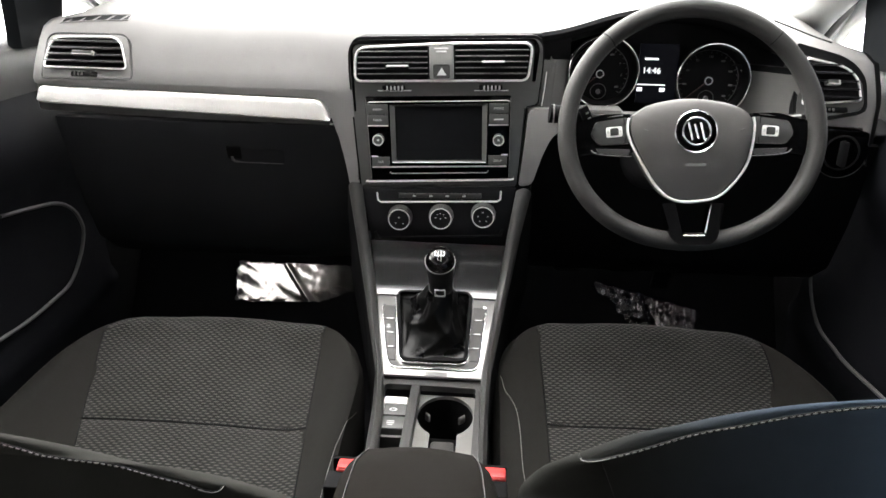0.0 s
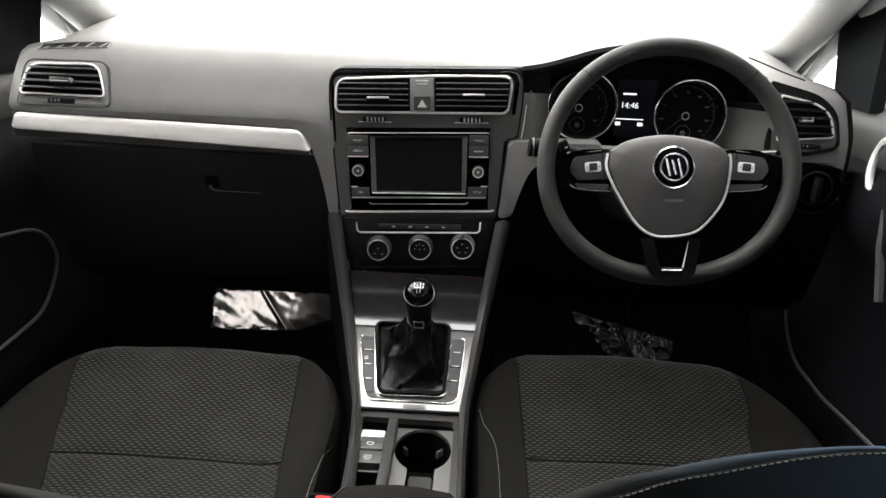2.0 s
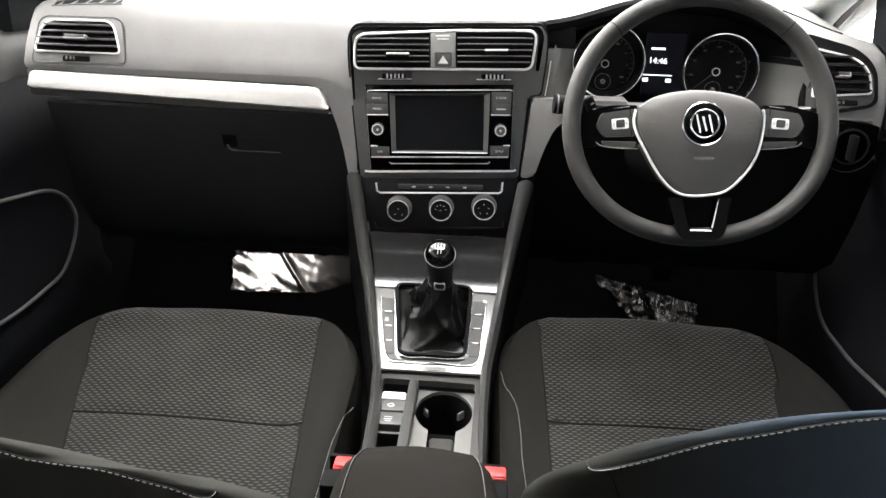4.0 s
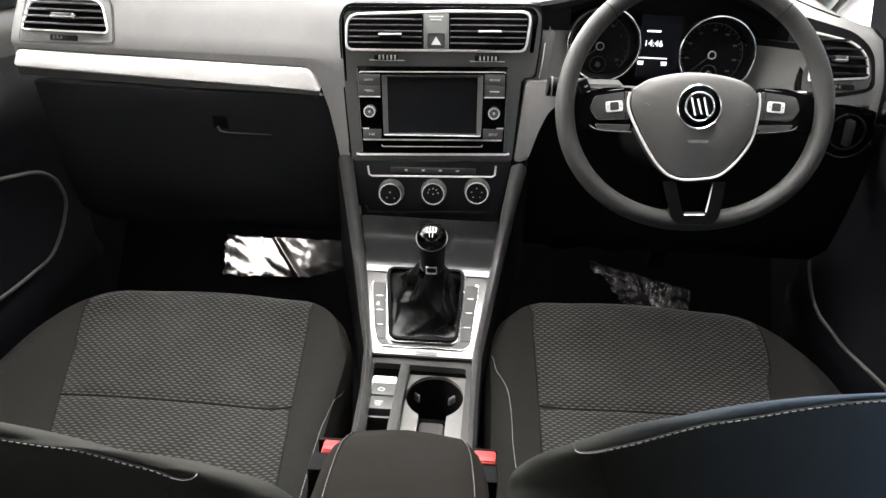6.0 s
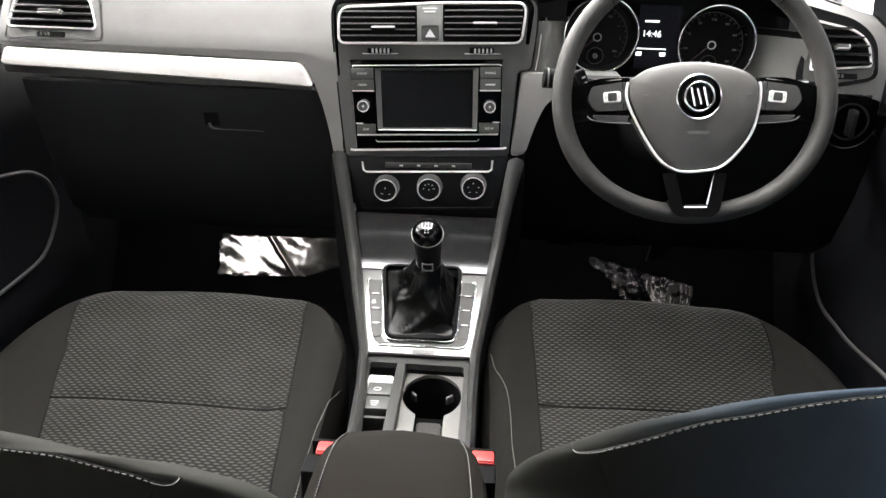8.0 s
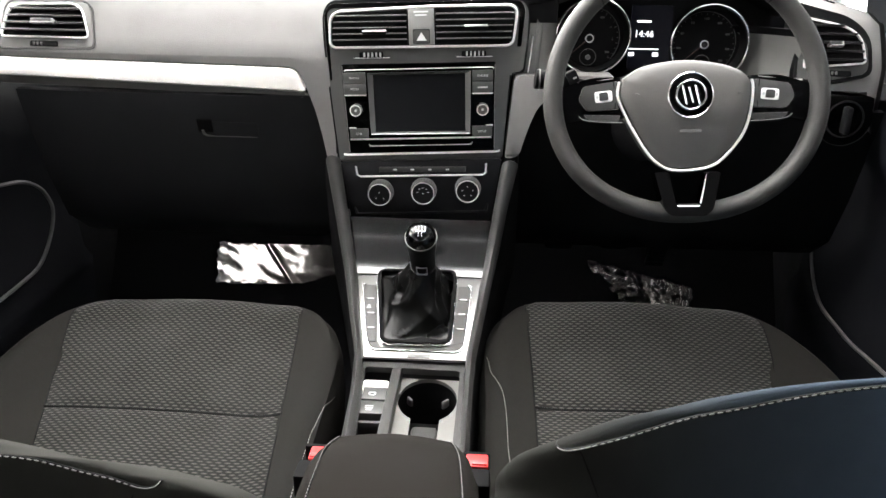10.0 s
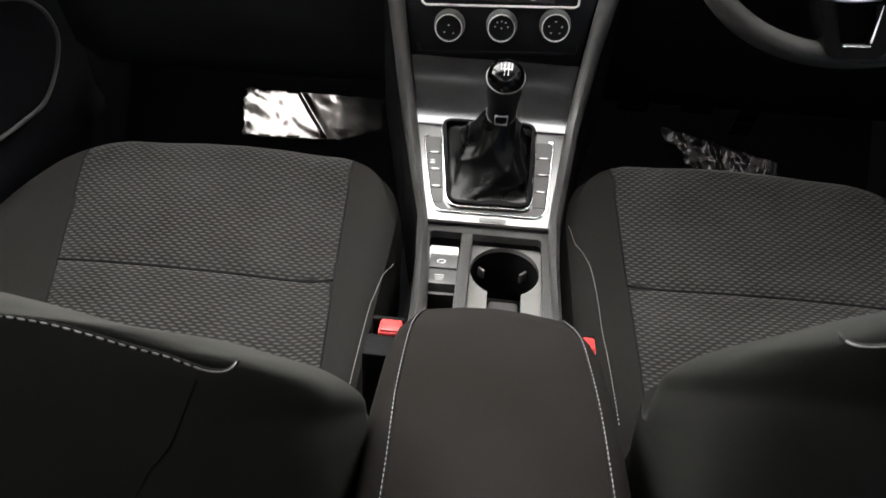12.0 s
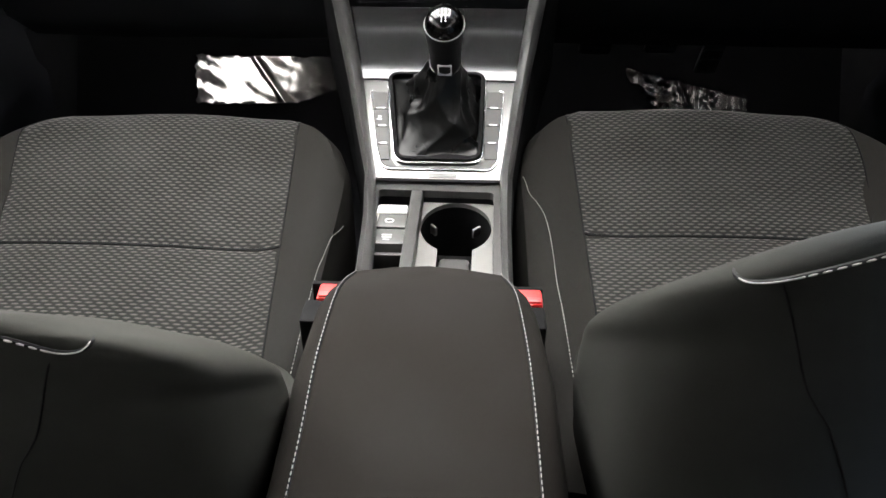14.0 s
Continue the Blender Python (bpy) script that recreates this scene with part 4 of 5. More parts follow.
LS = pose(0, 1.300, 0) @ Matrix.Translation((0.684, 0, 0.668)) @ FACE
panel = [(0.0445 * math.cos(radians(a)), 0.0445 * math.sin(radians(a))) for a in range(150, 391, 8)] + [(0.042, 0.034), (0.034, 0.0375), (-0.034, 0.0425), (-0.041, 0.040)]
ls = part("light_switch", deck(panel, 0.03, 0.003, m=LS @ Matrix.Translation((0, 0, -0.028))), PIANO, dash, "round gloss black headlamp switch")
part("switch_ring", tube([(0.029 * math.cos(a * math.pi / 20), 0.029 * math.sin(a * math.pi / 20), 0.003) for a in range(40)], 0.0018, 6, closed=True), LOWER, ls, m=LS)
part("switch_edge", tube([(0.0435 * math.cos(radians(a)), 0.0435 * math.sin(radians(a)), 0.0025) for a in range(195, 350, 6)], 0.0008, 6), WHEELBUTTON, ls, "faint lower edge", m=LS)
part("switch_grip", boxm(-0.0055, 0.0055, -0.022, 0.022, 0.0, 0.020, bevel=0.004), LOWER, ls, "ridged grip", m=LS)

# instruments
part("binnacle_back", plate(rounded([(0.19, 0.70), (0.58, 0.70), (0.57, 0.84), (0.50, 0.885), (0.28, 0.885), (0.20, 0.84)], 0.03), 0.01), BLACK, dash, m=pose(0, 1.395, 0.0))
for gx, gz, gr in ((0.277, 0.785, 0.060), (0.466, 0.776, 0.062)):
    G = pose(gx, 1.345, gz) @ FACE
    D = G @ Matrix.Translation((-0.004, -0.005 if gx < 0.4 else -0.002, -0.0205))
    g = part("gauge", lathe([(gr, -0.024), (gr, 0.0), (gr - 0.0035, 0.001), (gr - 0.0075, -0.0195), (0.002, -0.0195)], 48), BLACK, dash, "round black instrument dial", m=G)
    part("gauge_rim", tube([(gr * math.cos(a * math.pi / 32), gr * math.sin(a * math.pi / 32), 0.002) for a in range(64)], 0.002, 8, closed=True), CHROME, g, "chrome dial rim", m=G)
    part("gauge_hub", lathe([(0.006, 0.001), (0.006, 0.007), (0.005, 0.008)], 20), BLACK, g, m=D)
    part("hub_ring", tube([(0.0062 * math.cos(a * math.pi / 12), 0.0062 * math.sin(a * math.pi / 12), 0.0078) for a in range(24)], 0.0008, 6, closed=True), GREYPRINT, g, m=D)
    for k in range(25):
        a = radians(222 - 264 * k / 24)
        big = k % 3 == 0
        r1, r0 = gr - 0.012, gr - (0.016 if big else 0.0145)
        part("dial_tick", tube([(r0 * math.cos(a), r0 * math.sin(a), 0.0014), (r1 * math.cos(a), r1 * math.sin(a), 0.0014)], 0.0005, 4), DIALPRINT, g, m=D)
    part("dial_arc", tube([((gr - 0.010) * math.cos(radians(222 - 264 * k / 40)), (gr - 0.010) * math.sin(radians(222 - 264 * k / 40)), 0.0012) for k in range(41)], 0.0005, 4), DIALPRINT, g, m=D)
    part("needle", tube([(0.0, 0.0, 0.005), ((gr - 0.016) * math.cos(radians(222)), (gr - 0.016) * math.sin(radians(222)), 0.004)], [0.0012, 0.0005], 6), NEEDLE, g, "thin red needle", m=D)
    part("small_dial", tube([(0.0135 * math.cos(a * math.pi / 12), -0.031 + 0.0135 * math.sin(a * math.pi / 12), 0.0014) for a in range(24)], 0.0005, 4, closed=True), DIALPRINT, g, m=D)
    part("small_hub", lathe([(0.0042, 0.001), (0.0042, 0.005), (0.0034, 0.006)], 16), DIALPRINT, g, m=D @ Matrix.Translation((0, -0.031, 0)))
    words = (("4", 28, 0.006), ("5", -2, 0.006)) if gx < 0.4 else (("40", 156, 0.0058), ("60", 123, 0.0058), ("100", 90, 0.0058))
    for wd, ang, size in words:
        text("dial_number", wd, size, DIALPRINT, D @ Matrix.Translation(((gr - 0.0215) * math.cos(radians(ang)), (gr - 0.0215) * math.sin(radians(ang)), 0.0014)), g)
    for ang in ((60, -35, 90, 120, 150, 180) if gx < 0.4 else (57, 24, -10, -40, 190)):
        part("dial_bar", deck(rect((gr - 0.0215) * math.cos(radians(ang)) - 0.0035, (gr - 0.0215) * math.cos(radians(ang)) + 0.0035, (gr - 0.0215) * math.sin(radians(ang)) - 0.0016, (gr - 0.0215) * math.sin(radians(ang)) + 0.0016), 0.0004, m=D @ Matrix.Translation((0, 0, 0.0012))), DIALPRINT, g)
dsp = part("display", plate(rect(0.336, 0.402, 0.735, 0.835), 0.003), DISPLAYBLUE, dash, "lit trip display with the time", m=pose(0, 1.346, 0))
text("display_time", "14:46", 0.0142, GLOWWHITE, pose(0.3585, 1.342, 0.790) @ FACE, dsp)

part("display_date", boxm(0.3455, 0.3685, -0.0004, 0, 0.8085, 0.8115), GLOWWHITE, dsp, m=pose(0, 1.3426, 0))
part("display_line", boxm(0.3365, 0.3845, -0.0004, 0, 0.7655, 0.7672), GLOWWHITE, dsp, m=pose(0, 1.3426, 0))
for x in (0.3365, 0.3755):
    part("display_icon", boxm(x, x + 0.009, -0.0004, 0, 0.755, 0.761), GLOWWHITE, dsp, m=pose(0, 1.3426, 0))

# ---------------------------------------------------------------- steering wheel
WH = Matrix.Translation((0.382, 1.11, 0.730)) @ Matrix.Rotation(radians(72), 4, "X") @ Matrix.Rotation(radians(2.5), 4, "Z")
wheel = thing("steering_wheel", (0.379, 1.11, 0.732), "black leather flat-bottomed steering wheel with silver accents", "steering wheel")


def rim_curve(R=0.1808, n=120):
    """Round above, drawn in towards a nearly flat bottom."""
    out = []
    for k in range(n):
        a = 2 * math.pi * k / n
        r = R - 0.0205 * max(0.0, -math.sin(a)) ** 2.8
        out.append((r * math.cos(a) - 0.004, r * math.sin(a), 0.0))
    return out


part("rim", tube(rim_curve(), 0.0158, 20, closed=True, squash=0.85), LEATHER, wheel, "black leather rim", m=WH)
HUB = ((-0.0915, 0.025), (-0.0623, 0.0415), (-0.0076, 0.0495), (0.0507, 0.041), (0.0795, 0.024), (0.0833, -0.001), (0.0753, -0.0416), (0.0588, -0.069), (0.0351, -0.0915), (0.0071, -0.0985), (-0.0255, -0.0978), (-0.0491, -0.082), (-0.0719, -0.0477), (-0.0935, -0.0024))
hub = [(p.x, p.y) for p in spline([(x, y, 0) for x, y in HUB + HUB[:1]], 85)[:-1]]


def dome(outline, h, steps=6, cx=0.0, cy=-0.01):
    """A cushion-shaped boss on an outline in x, y."""
    bm = bmesh.new()
    rows = []
    for k in range(steps + 1):
        t = k / steps
        s = math.cos(t * math.pi / 2 * 0.96)
        rows.append([bm.verts.new((cx + (x - cx) * (0.12 + 0.88 * s if k else 1.0), cy + (y - cy) * (0.12 + 0.88 * s if k else 1.0), h * math.sin(t * math.pi / 2) ** 0.6 * (1 - 0.6 * min(1.0, max(0.0, (-0.015 - cy - (y - cy) * (0.12 + 0.88 * s)) / 0.075)) ** 1.3) if k else 0)) for x, y in outline])
    n = len(outline)
    for i in range(steps):
        for k in range(n):
            bm.faces.new((rows[i][k], rows[i][(k + 1) % n], rows[i + 1][(k + 1) % n], rows[i + 1][k]))
    bm.faces.new(rows[-1])
    base = [bm.verts.new((x, y, -0.03)) for x, y in outline]
    for k in range(n):
        bm.faces.new((base[k], base[(k + 1) % n], rows[0][(k + 1) % n], rows[0][k]))
    return bm


part("airbag_cover", dome(hub, 0.022), AIRBAG, wheel, "dark grey airbag cover", m=WH)
low = inset(hub, -0.002)
cut_y = 0.0245
start = next(i for i in range(len(low)) if low[i][1] >= cut_y and low[(i + 1) % len(low)][1] < cut_y)
order = [low[(start + 1 + k) % len(low)] for k in range(len(low))]
order = [p for p in order if p[1] < cut_y]
part("hub_trim", tube([(x, y, 0.005) for x, y in order], 0.0021, 8), SILVER, wheel, "chrome edge of the airbag cover", m=WH)
BM = WH @ Matrix.Translation((-0.0025, -0.001, 0.0195))
part("hub_print", deck(rect(-0.016, 0.012, -0.0505, -0.0465), 0.0004, m=WH @ Matrix.Translation((0, 0, 0.0222))), BEZEL, wheel, "faint embossed bar")
bd = part("badge", lathe([(0.0305, -0.004), (0.0305, 0.003), (0.0285, 0.0045), (0.025, 0.004), (0.002, 0.005)], 44), PIANO, wheel, "round gloss black badge with chrome bars", m=BM)
part("badge_edge", tube([(0.0298 * math.cos(a * math.pi / 22), 0.0298 * math.sin(a * math.pi / 22), 0.004) for a in range(44)], 0.0010, 6, closed=True), CHROME, bd, m=BM)
part("badge_ring", tube([(0.0195 * math.cos(a * math.pi / 20), 0.0195 * math.sin(a * math.pi / 20), 0.006) for a in range(40)], 0.0017, 8, closed=True), CHROME, bd, m=BM)
for x0, h in ((-0.0085, 0.0125), (0.0, 0.0105), (0.0085, 0.0125)):
    part("badge_bar", tube([(x0 - 0.0028, h, 0.006), (x0 + 0.0028, -h, 0.006)], 0.0016, 6), CHROME, bd, m=BM)
for s in (-1, 1):
    part("boss_seam", tube([(s * 0.071 - 0.004, 0.003, 0.0190), (s * 0.066 - 0.004, 0.001, 0.0195)], 0.0010, 6), BUTTON, wheel, "small dimple in the airbag cover", m=WH)
for s in (-1, 1):
    c = -0.004
    SP = WH @ Matrix.Translation((-s * 0.004, -0.006, 0))
    # the button pads droop a little towards the rim
    BP = SP @ Matrix.Translation((c + s * 0.116, 0.006, 0)) @ Matrix.Rotation(radians(-5 * s), 4, "Z") @ Matrix.Translation((-c - s * 0.116, -0.006, 0))
    sp = rounded([(c + s * 0.082, -0.022), (c + s * 0.125, -0.020), (c + s * 0.172, -0.030), (c + s * 0.178, 0.020), (c + s * 0.13, 0.034), (c + s * 0.085, 0.034)][::s], 0.008)
    spoke = part("spoke", deck(sp, 0.012, 0.004, m=SP @ Matrix.Translation((0, 0, -0.012))), FORKBLACK, wheel, "gloss black spoke with buttons")
    pad_ = rounded([(c + s * 0.094, -0.012), (c + s * 0.140, -0.010), (c + s * 0.150, 0.006), (c + s * 0.142, 0.024), (c + s * 0.094, 0.027)][::s], 0.005)
    part("button_pad", deck(pad_, 0.005, 0.0015, m=BP), WHEELBUTTON, spoke, "dark grey button pad")
    part("pad_split", tube([(c + s * 0.1005, 0.0265, 0.0052), (c + s * 0.1005, 0.0165, 0.0052)], 0.0006, 5), BLACK, spoke, m=BP)
    part("pad_split", tube([(c + s * 0.1005, -0.0025, 0.0052), (c + s * 0.1015, -0.0115, 0.0052)], 0.0006, 5), BLACK, spoke, m=BP)
    for dx_ in (-0.0088, 0.0088):
        part("frame_mark", deck(rect(c + s * 0.116 + dx_ - 0.0014, c + s * 0.116 + dx_ + 0.0014, 0.0050, 0.0090), 0.0004, m=BP @ Matrix.Translation((0, 0, 0.0069))), GREYPRINT, spoke)
    part("key_edge", tube(spline([(c + s * 0.090, -0.0285, 0.002), (c + s * 0.115, -0.0275, 0.003), (c + s * 0.140, -0.0245, 0.002), (c + s * 0.150, -0.0170, -0.001), (c + s * 0.156, -0.004, -0.003)], 20), 0.0007, 6), BRIDGE, spoke, "thin bright edge of the spoke", m=SP)
    part("button_frame", deck(rounded(rect(c + s * 0.116 - 0.0118, c + s * 0.116 + 0.0118, -0.0005, 0.0145), 0.003), 0.002, 0.0006, m=BP @ Matrix.Translation((0, 0, 0.005))), SILVER, spoke, "silver button frame")
    part("rocker", deck(rounded(rect(c + s * 0.116 - 0.0060, c + s * 0.116 + 0.0060, 0.0015, 0.0125), 0.002), 0.002, 0.0006, m=BP @ Matrix.Translation((0, 0, 0.007))), WHEELBUTTON, spoke)
    lo = rounded([(c + s * 0.095, -0.027), (c + s * 0.138, -0.024), (c + s * 0.142, -0.017), (c + s * 0.092, -0.018)][::s], 0.002)
    part("lower_key", deck(lo, 0.004, 0.001, m=SP), WHEELBUTTON, spoke)
    part("spoke_line", tube([(c + s * 0.10, 0.031, 0.0), (c + s * 0.14, 0.030, -0.001), (c + s * 0.160, 0.016, -0.003)], 0.0006, 6), BRIDGE, spoke, m=BP)
    part("seam", tube([((0.1808 + 0.0137 * math.cos(b)) * math.cos(a) - 0.004, (0.1808 + 0.0137 * math.cos(b)) * math.sin(a), 0.0160 * math.sin(b)) for a in (radians(90 - s * 41.6),) for b in [k * math.pi / 10 for k in range(20)]], 0.0007, 6, closed=True), BLACK, wheel, m=WH)
fork = rounded([(-0.0445, -0.103), (-0.0255, -0.103), (-0.0150, -0.1485), (0.0185, -0.1485), (0.0260, -0.103), (0.0440, -0.103), (0.0355, -0.153), (0.026, -0.163), (-0.021, -0.163), (-0.0310, -0.153)], [0.002, 0.002, 0.003, 0.003, 0.002, 0.002, 0.006, 0.008, 0.008, 0.006])
FK = WH @ Matrix.Translation((-0.0048, -0.001, 0))
part("lower_spokes", deck(fork, 0.027, 0.003, m=FK @ Matrix.Translation((0, 0, -0.006))), FORKBLACK, wheel, "gloss black forked lower spokes")
part("bridge_line", tube([(-0.013, -0.1495, 0.0205), (0.0165, -0.1495, 0.0205)], 0.0009, 6), CHROME, wheel, m=FK)
# Glints on the gloss arms drawn as pale bars, brighter on the right.
for s, x in ((-1, -0.026), (1, 0.0265)):
    part("fork_glint", tube([(x, -0.106, 0.0195), (x - s * 0.009, -0.146, 0.0195)], 0.0007 if s < 0 else 0.0011, 6), BUTTONPALE if s < 0 else SILVER, wheel, "painted glint along the inner edge of the forked spokes", m=FK)
part("column_shroud", tube([(0.379, 1.125, 0.70), (0.379, 1.22, 0.68), (0.379, 1.36, 0.64)], [0.05, 0.06, 0.065], 20), LOWER, wheel, "black column shroud")

# ---------------------------------------------------------------- centre console
con = thing("centre_console", (0, 1.0, 0.0), "grey plastic centre console with silver gear plate", "centre console")
RAIL = [(1.300, 0.575), (1.288, 0.50), (1.272, 0.43), (1.25, 0.392), (1.17, 0.352), (1.09, 0.318), (1.0, 0.304), (0.90, 0.298), (0.60, 0.296), (0.35, 0.295)]
OUT = {-1: (0.1635, 0.1505, 0.138, 0.128, 0.1065, 0.0845, 0.0765, 0.0710, 0.069, 0.069), 1: (0.1605, 0.1450, 0.134, 0.1255, 0.1125, 0.1005, 0.0970, 0.0965, 0.096, 0.096)}
INN = {-1: (0.1435, 0.1325, 0.1205, 0.1115, 0.0945, 0.0775, 0.0645, 0.0575, 0.055, 0.055), 1: (0.1380, 0.1270, 0.1180, 0.1120, 0.1010, 0.0905, 0.0895, 0.089, 0.089, 0.089)}
for s in (-1, 1):
    rows, flank, inner = [], [], []
    for (y, z), xo, xi in zip(RAIL, OUT[s], INN[s]):
        ww = xo - xi
        rows.append([(s * (xo + 0.001), y - 0.003, z - 0.004), (s * (xo - 0.04 * ww), y - 0.006, z + 0.003), (s * (xo - 0.2 * ww), y - 0.0090, z + 0.0085), (s * (xo - 0.45 * ww), y - 0.0105, z + 0.0108), (s * (xo - 0.7 * ww), y - 0.0095, z + 0.0092), (s * (xo - 0.9 * ww), y - 0.007, z + 0.0055), (s * xi, y - 0.004, z + 0.001)])
        flank.append([(s * (xo + 0.004), y + 0.04, z - 0.20), (s * (xo + 0.003), y, z - 0.03), (s * (xo + 0.0005), y - 0.0045, z + 0.001)])
        inner.append([(s * (xi + 0.0005), y - 0.004, z + 0.003), (s * xi, y + 0.02, z - 0.03)])
    rail = part("side_rail", grid(rows, thick=0.003), CHEEK, con, "grey console side rail")
    part("rail_flank", grid(flank, thick=0.003), BLACK, rail, "black console flank")
    part("rail_gap", grid(inner, thick=0.002), BLACK, rail)


# near-vertical gloss panel and the gear plate
panel = [(1.246, 0.3840)]
for k in range(21):
    tilt_ = radians(25 + 63 * ((k + 0.5) / 21) ** 0.62)
    panel.append((panel[-1][0] + 0.00513 * math.cos(tilt_), panel[-1][1] + 0.00513 * math.sin(tilt_)))
part("gloss_panel", grid([[(x * (0.955 + 0.08 * k / 21), y, z) for k, (y, z) in enumerate(panel)] for x in (-0.122, -0.1, -0.06, -0.02, 0.02, 0.06, 0.1, 0.122)], thick=0.006), GLOSSGREY, con, "gloss dark panel above the gear plate")


part("gear_plate", deck([(-0.112, -0.012), (0.1135, 0.009), (0.0915, -0.192), (-0.0795, -0.192)], 0.006, 0.0015), PLATE, con, "bright silver gear lever plate")
gf = rounded([(-0.0500, -0.168), (0.0620, -0.1665), (0.0655, -0.0080), (-0.0715, -0.0110)], 0.017)
part("gaiter_opening", deck(gf, 0.002, z=0.0062), BLACK, con)
part("gaiter_frame", ring(gf, inset(gf, 0.0045), 0.010), BLACK, con, "dark gaiter frame", m=PL @ Matrix.Translation((0, 0, 0.0064)) @ LAY)
part("frame_edge", tube([PL @ Vector((x, y, 0.0105)) for x, y in inset(gf, -0.0015)], 0.0020, 8, closed=True), CHROME, con, "chrome gaiter edge")
rim_o = rounded([(-0.0935, -0.042), (-0.0765, -0.145), (-0.0660, -0.1775), (0.0730, -0.1770), (0.0835, -0.166), (0.0912, -0.0385)], [0.005, 0.03, 0.012, 0.012, 0.008, 0.005])
rim_i = [(0.0690, -0.0385), (0.0655, -0.1600), (0.0560, -0.1705), (-0.0480, -0.1720), (-0.0560, -0.1600), (-0.0705, -0.0420)]
part("button_panel", deck(rim_o + rim_i, 0.0012, z=0.0061), KEYGREY, con, "grey panel round the gaiter")
part("button_edge", tube([PL @ Vector((x, y, 0.0078)) for x, y in inset(rim_o, -0.0012)], 0.0013, 8), CHROME, con, "chrome edge round the buttons")
KEY_ROWS = {-1: (-0.0435, -0.0752, -0.1065, -0.1375, -0.164), 1: (-0.0400, -0.0710, -0.1022, -0.1333, -0.160)}


def key_x(side, y):
    """Inner and outer edge of the key column at y."""
    if side < 0:
        return lerp(-0.0705, -0.0575, (-0.042 - y) / 0.118) - 0.0008, lerp(-0.0925, -0.0762, (-0.042 - y) / 0.103) + 0.0012
    return lerp(0.0690, 0.0660, (-0.0385 - y) / 0.1215) + 0.0008, lerp(0.0908, 0.0842, (-0.0385 - y) / 0.1275) - 0.0012


for side in (-1, 1):
    for k in range(4):
        ya, yb = KEY_ROWS[side][k] - 0.0005, KEY_ROWS[side][k + 1] + 0.0005
        (xa, xc), (xb, xd) = key_x(side, ya), key_x(side, yb)
        key = part("plate_button", deck([(xb, yb), (xd, yb), (xc, ya), (xa, ya)][::side], 0.0022, 0.0006, z=0.0066), KEYGREY, con, "grey blank button")
        if k < 3:
            w = xd - xb
            part("button_mark", deck(rect(*sorted((xb + 0.22 * w, xb + 0.80 * w)), yb + 0.0002, yb + 0.0021), 0.0005, z=0.0088), WHITE, key)
        if side < 0 and k == 1:
            for q in range(2):
                part("button_icon", deck(rect(-0.0810 + 0.001 * q, -0.0745 - 0.001 * q, ya - 0.019 + 0.0045 * q, ya - 0.0165 + 0.0045 * q), 0.0004, z=0.0088), GREYPRINT, key)
part("plate_tab", deck(rect(-0.0054, 0.0319, -0.1905, -0.1835), 0.001, z=0.0062), BUTTONPALE, con)

# tray with parking brake switches and cup holder
part("tray_deck", boxm(-0.095, 0.095, 0.70, 1.10, 0.19, 0.20), BLACK, con)
TRAY = Matrix.Translation((0, 0, 0.296)) @ LAY
part("tray_surround", ring(rounded([(-0.058, 0.70), (0.096, 0.70), (0.094, 1.112), (-0.080, 1.112)], 0.004), rounded([(-0.0460, 0.72), (0.0745, 0.72), (0.0800, 1.068), (-0.0685, 1.070)], 0.008), 0.010), CHEEK, con, "grey tray surround", m=TRAY)
part("tray_divider", boxm(-0.026, -0.011, 0.72, 1.073, 0.21, 0.3058, bevel=0.002), CHEEK, con)
part("tray_wall", ring(rounded([(-0.0500, 0.718), (0.0785, 0.718), (0.0840, 1.0735), (-0.0725, 1.0735)], 0.008), rounded([(-0.0470, 0.7195), (0.0755, 0.7195), (0.0810, 1.069), (-0.0695, 1.071)], 0.008), 0.09), LOWER, con, m=Matrix.Translation((0, 0, 0.2050)) @ LAY)
part("switch_base", boxm(-0.062, -0.026, 0.945, 1.035, 0.20, 0.288, bevel=0.003), BEZEL, con)
pb = part("parking_brake_switch", boxm(-0.0650, -0.0262, 0.9845, 1.028, 0.280, 0.303, bevel=0.0022), BUTTON, con, "grey parking brake switch with silver lip")
part("switch_lip", box(boxm(-0.0645, -0.0265, 1.014, 1.034, 0.286, 0.3055, bevel=0.003), -0.0645, -0.0615, 0.995, 1.03, 0.288, 0.3052, bevel=0.001), SILVER, pb, "silver lip")
part("brake_symbol", tube([(-0.047 + 0.005 * math.cos(a * math.pi / 8), 0.998 + 0.004 * math.sin(a * math.pi / 8), 0.3031) for a in range(16)], 0.0006, 5, closed=True), WHITE, pb)
ah = part("hold_switch", boxm(-0.0630, -0.0255, 0.9505, 0.9835, 0.276, 0.3012, bevel=0.0022), BUTTON, con, "grey hold switch")
for k in range(3):
    part("switch_mark", boxm(-0.053 + 0.002 * (k == 2), -0.041 - 0.002 * (k == 2), 0.968 - 0.005 * k, 0.9695 - 0.005 * k, 0.3011, 0.3016), GREYPRINT, ah)
part("switch_rail", boxm(-0.067, -0.027, 0.940, 0.946, 0.27, 0.292, bevel=0.001), CHEEK, con)


arc = [(0.0335 + 0.0440 * math.cos(radians(a)), 1.012 + 0.0575 * math.sin(radians(a))) for a in range(-62, 243, 8)]
hole = [(0.0530, 0.74)] + arc + [(0.0140, 0.74)]
outer = [(-0.0105, 0.74), (-0.0105, 1.072), (0.081, 1.070), (0.076, 0.74)]
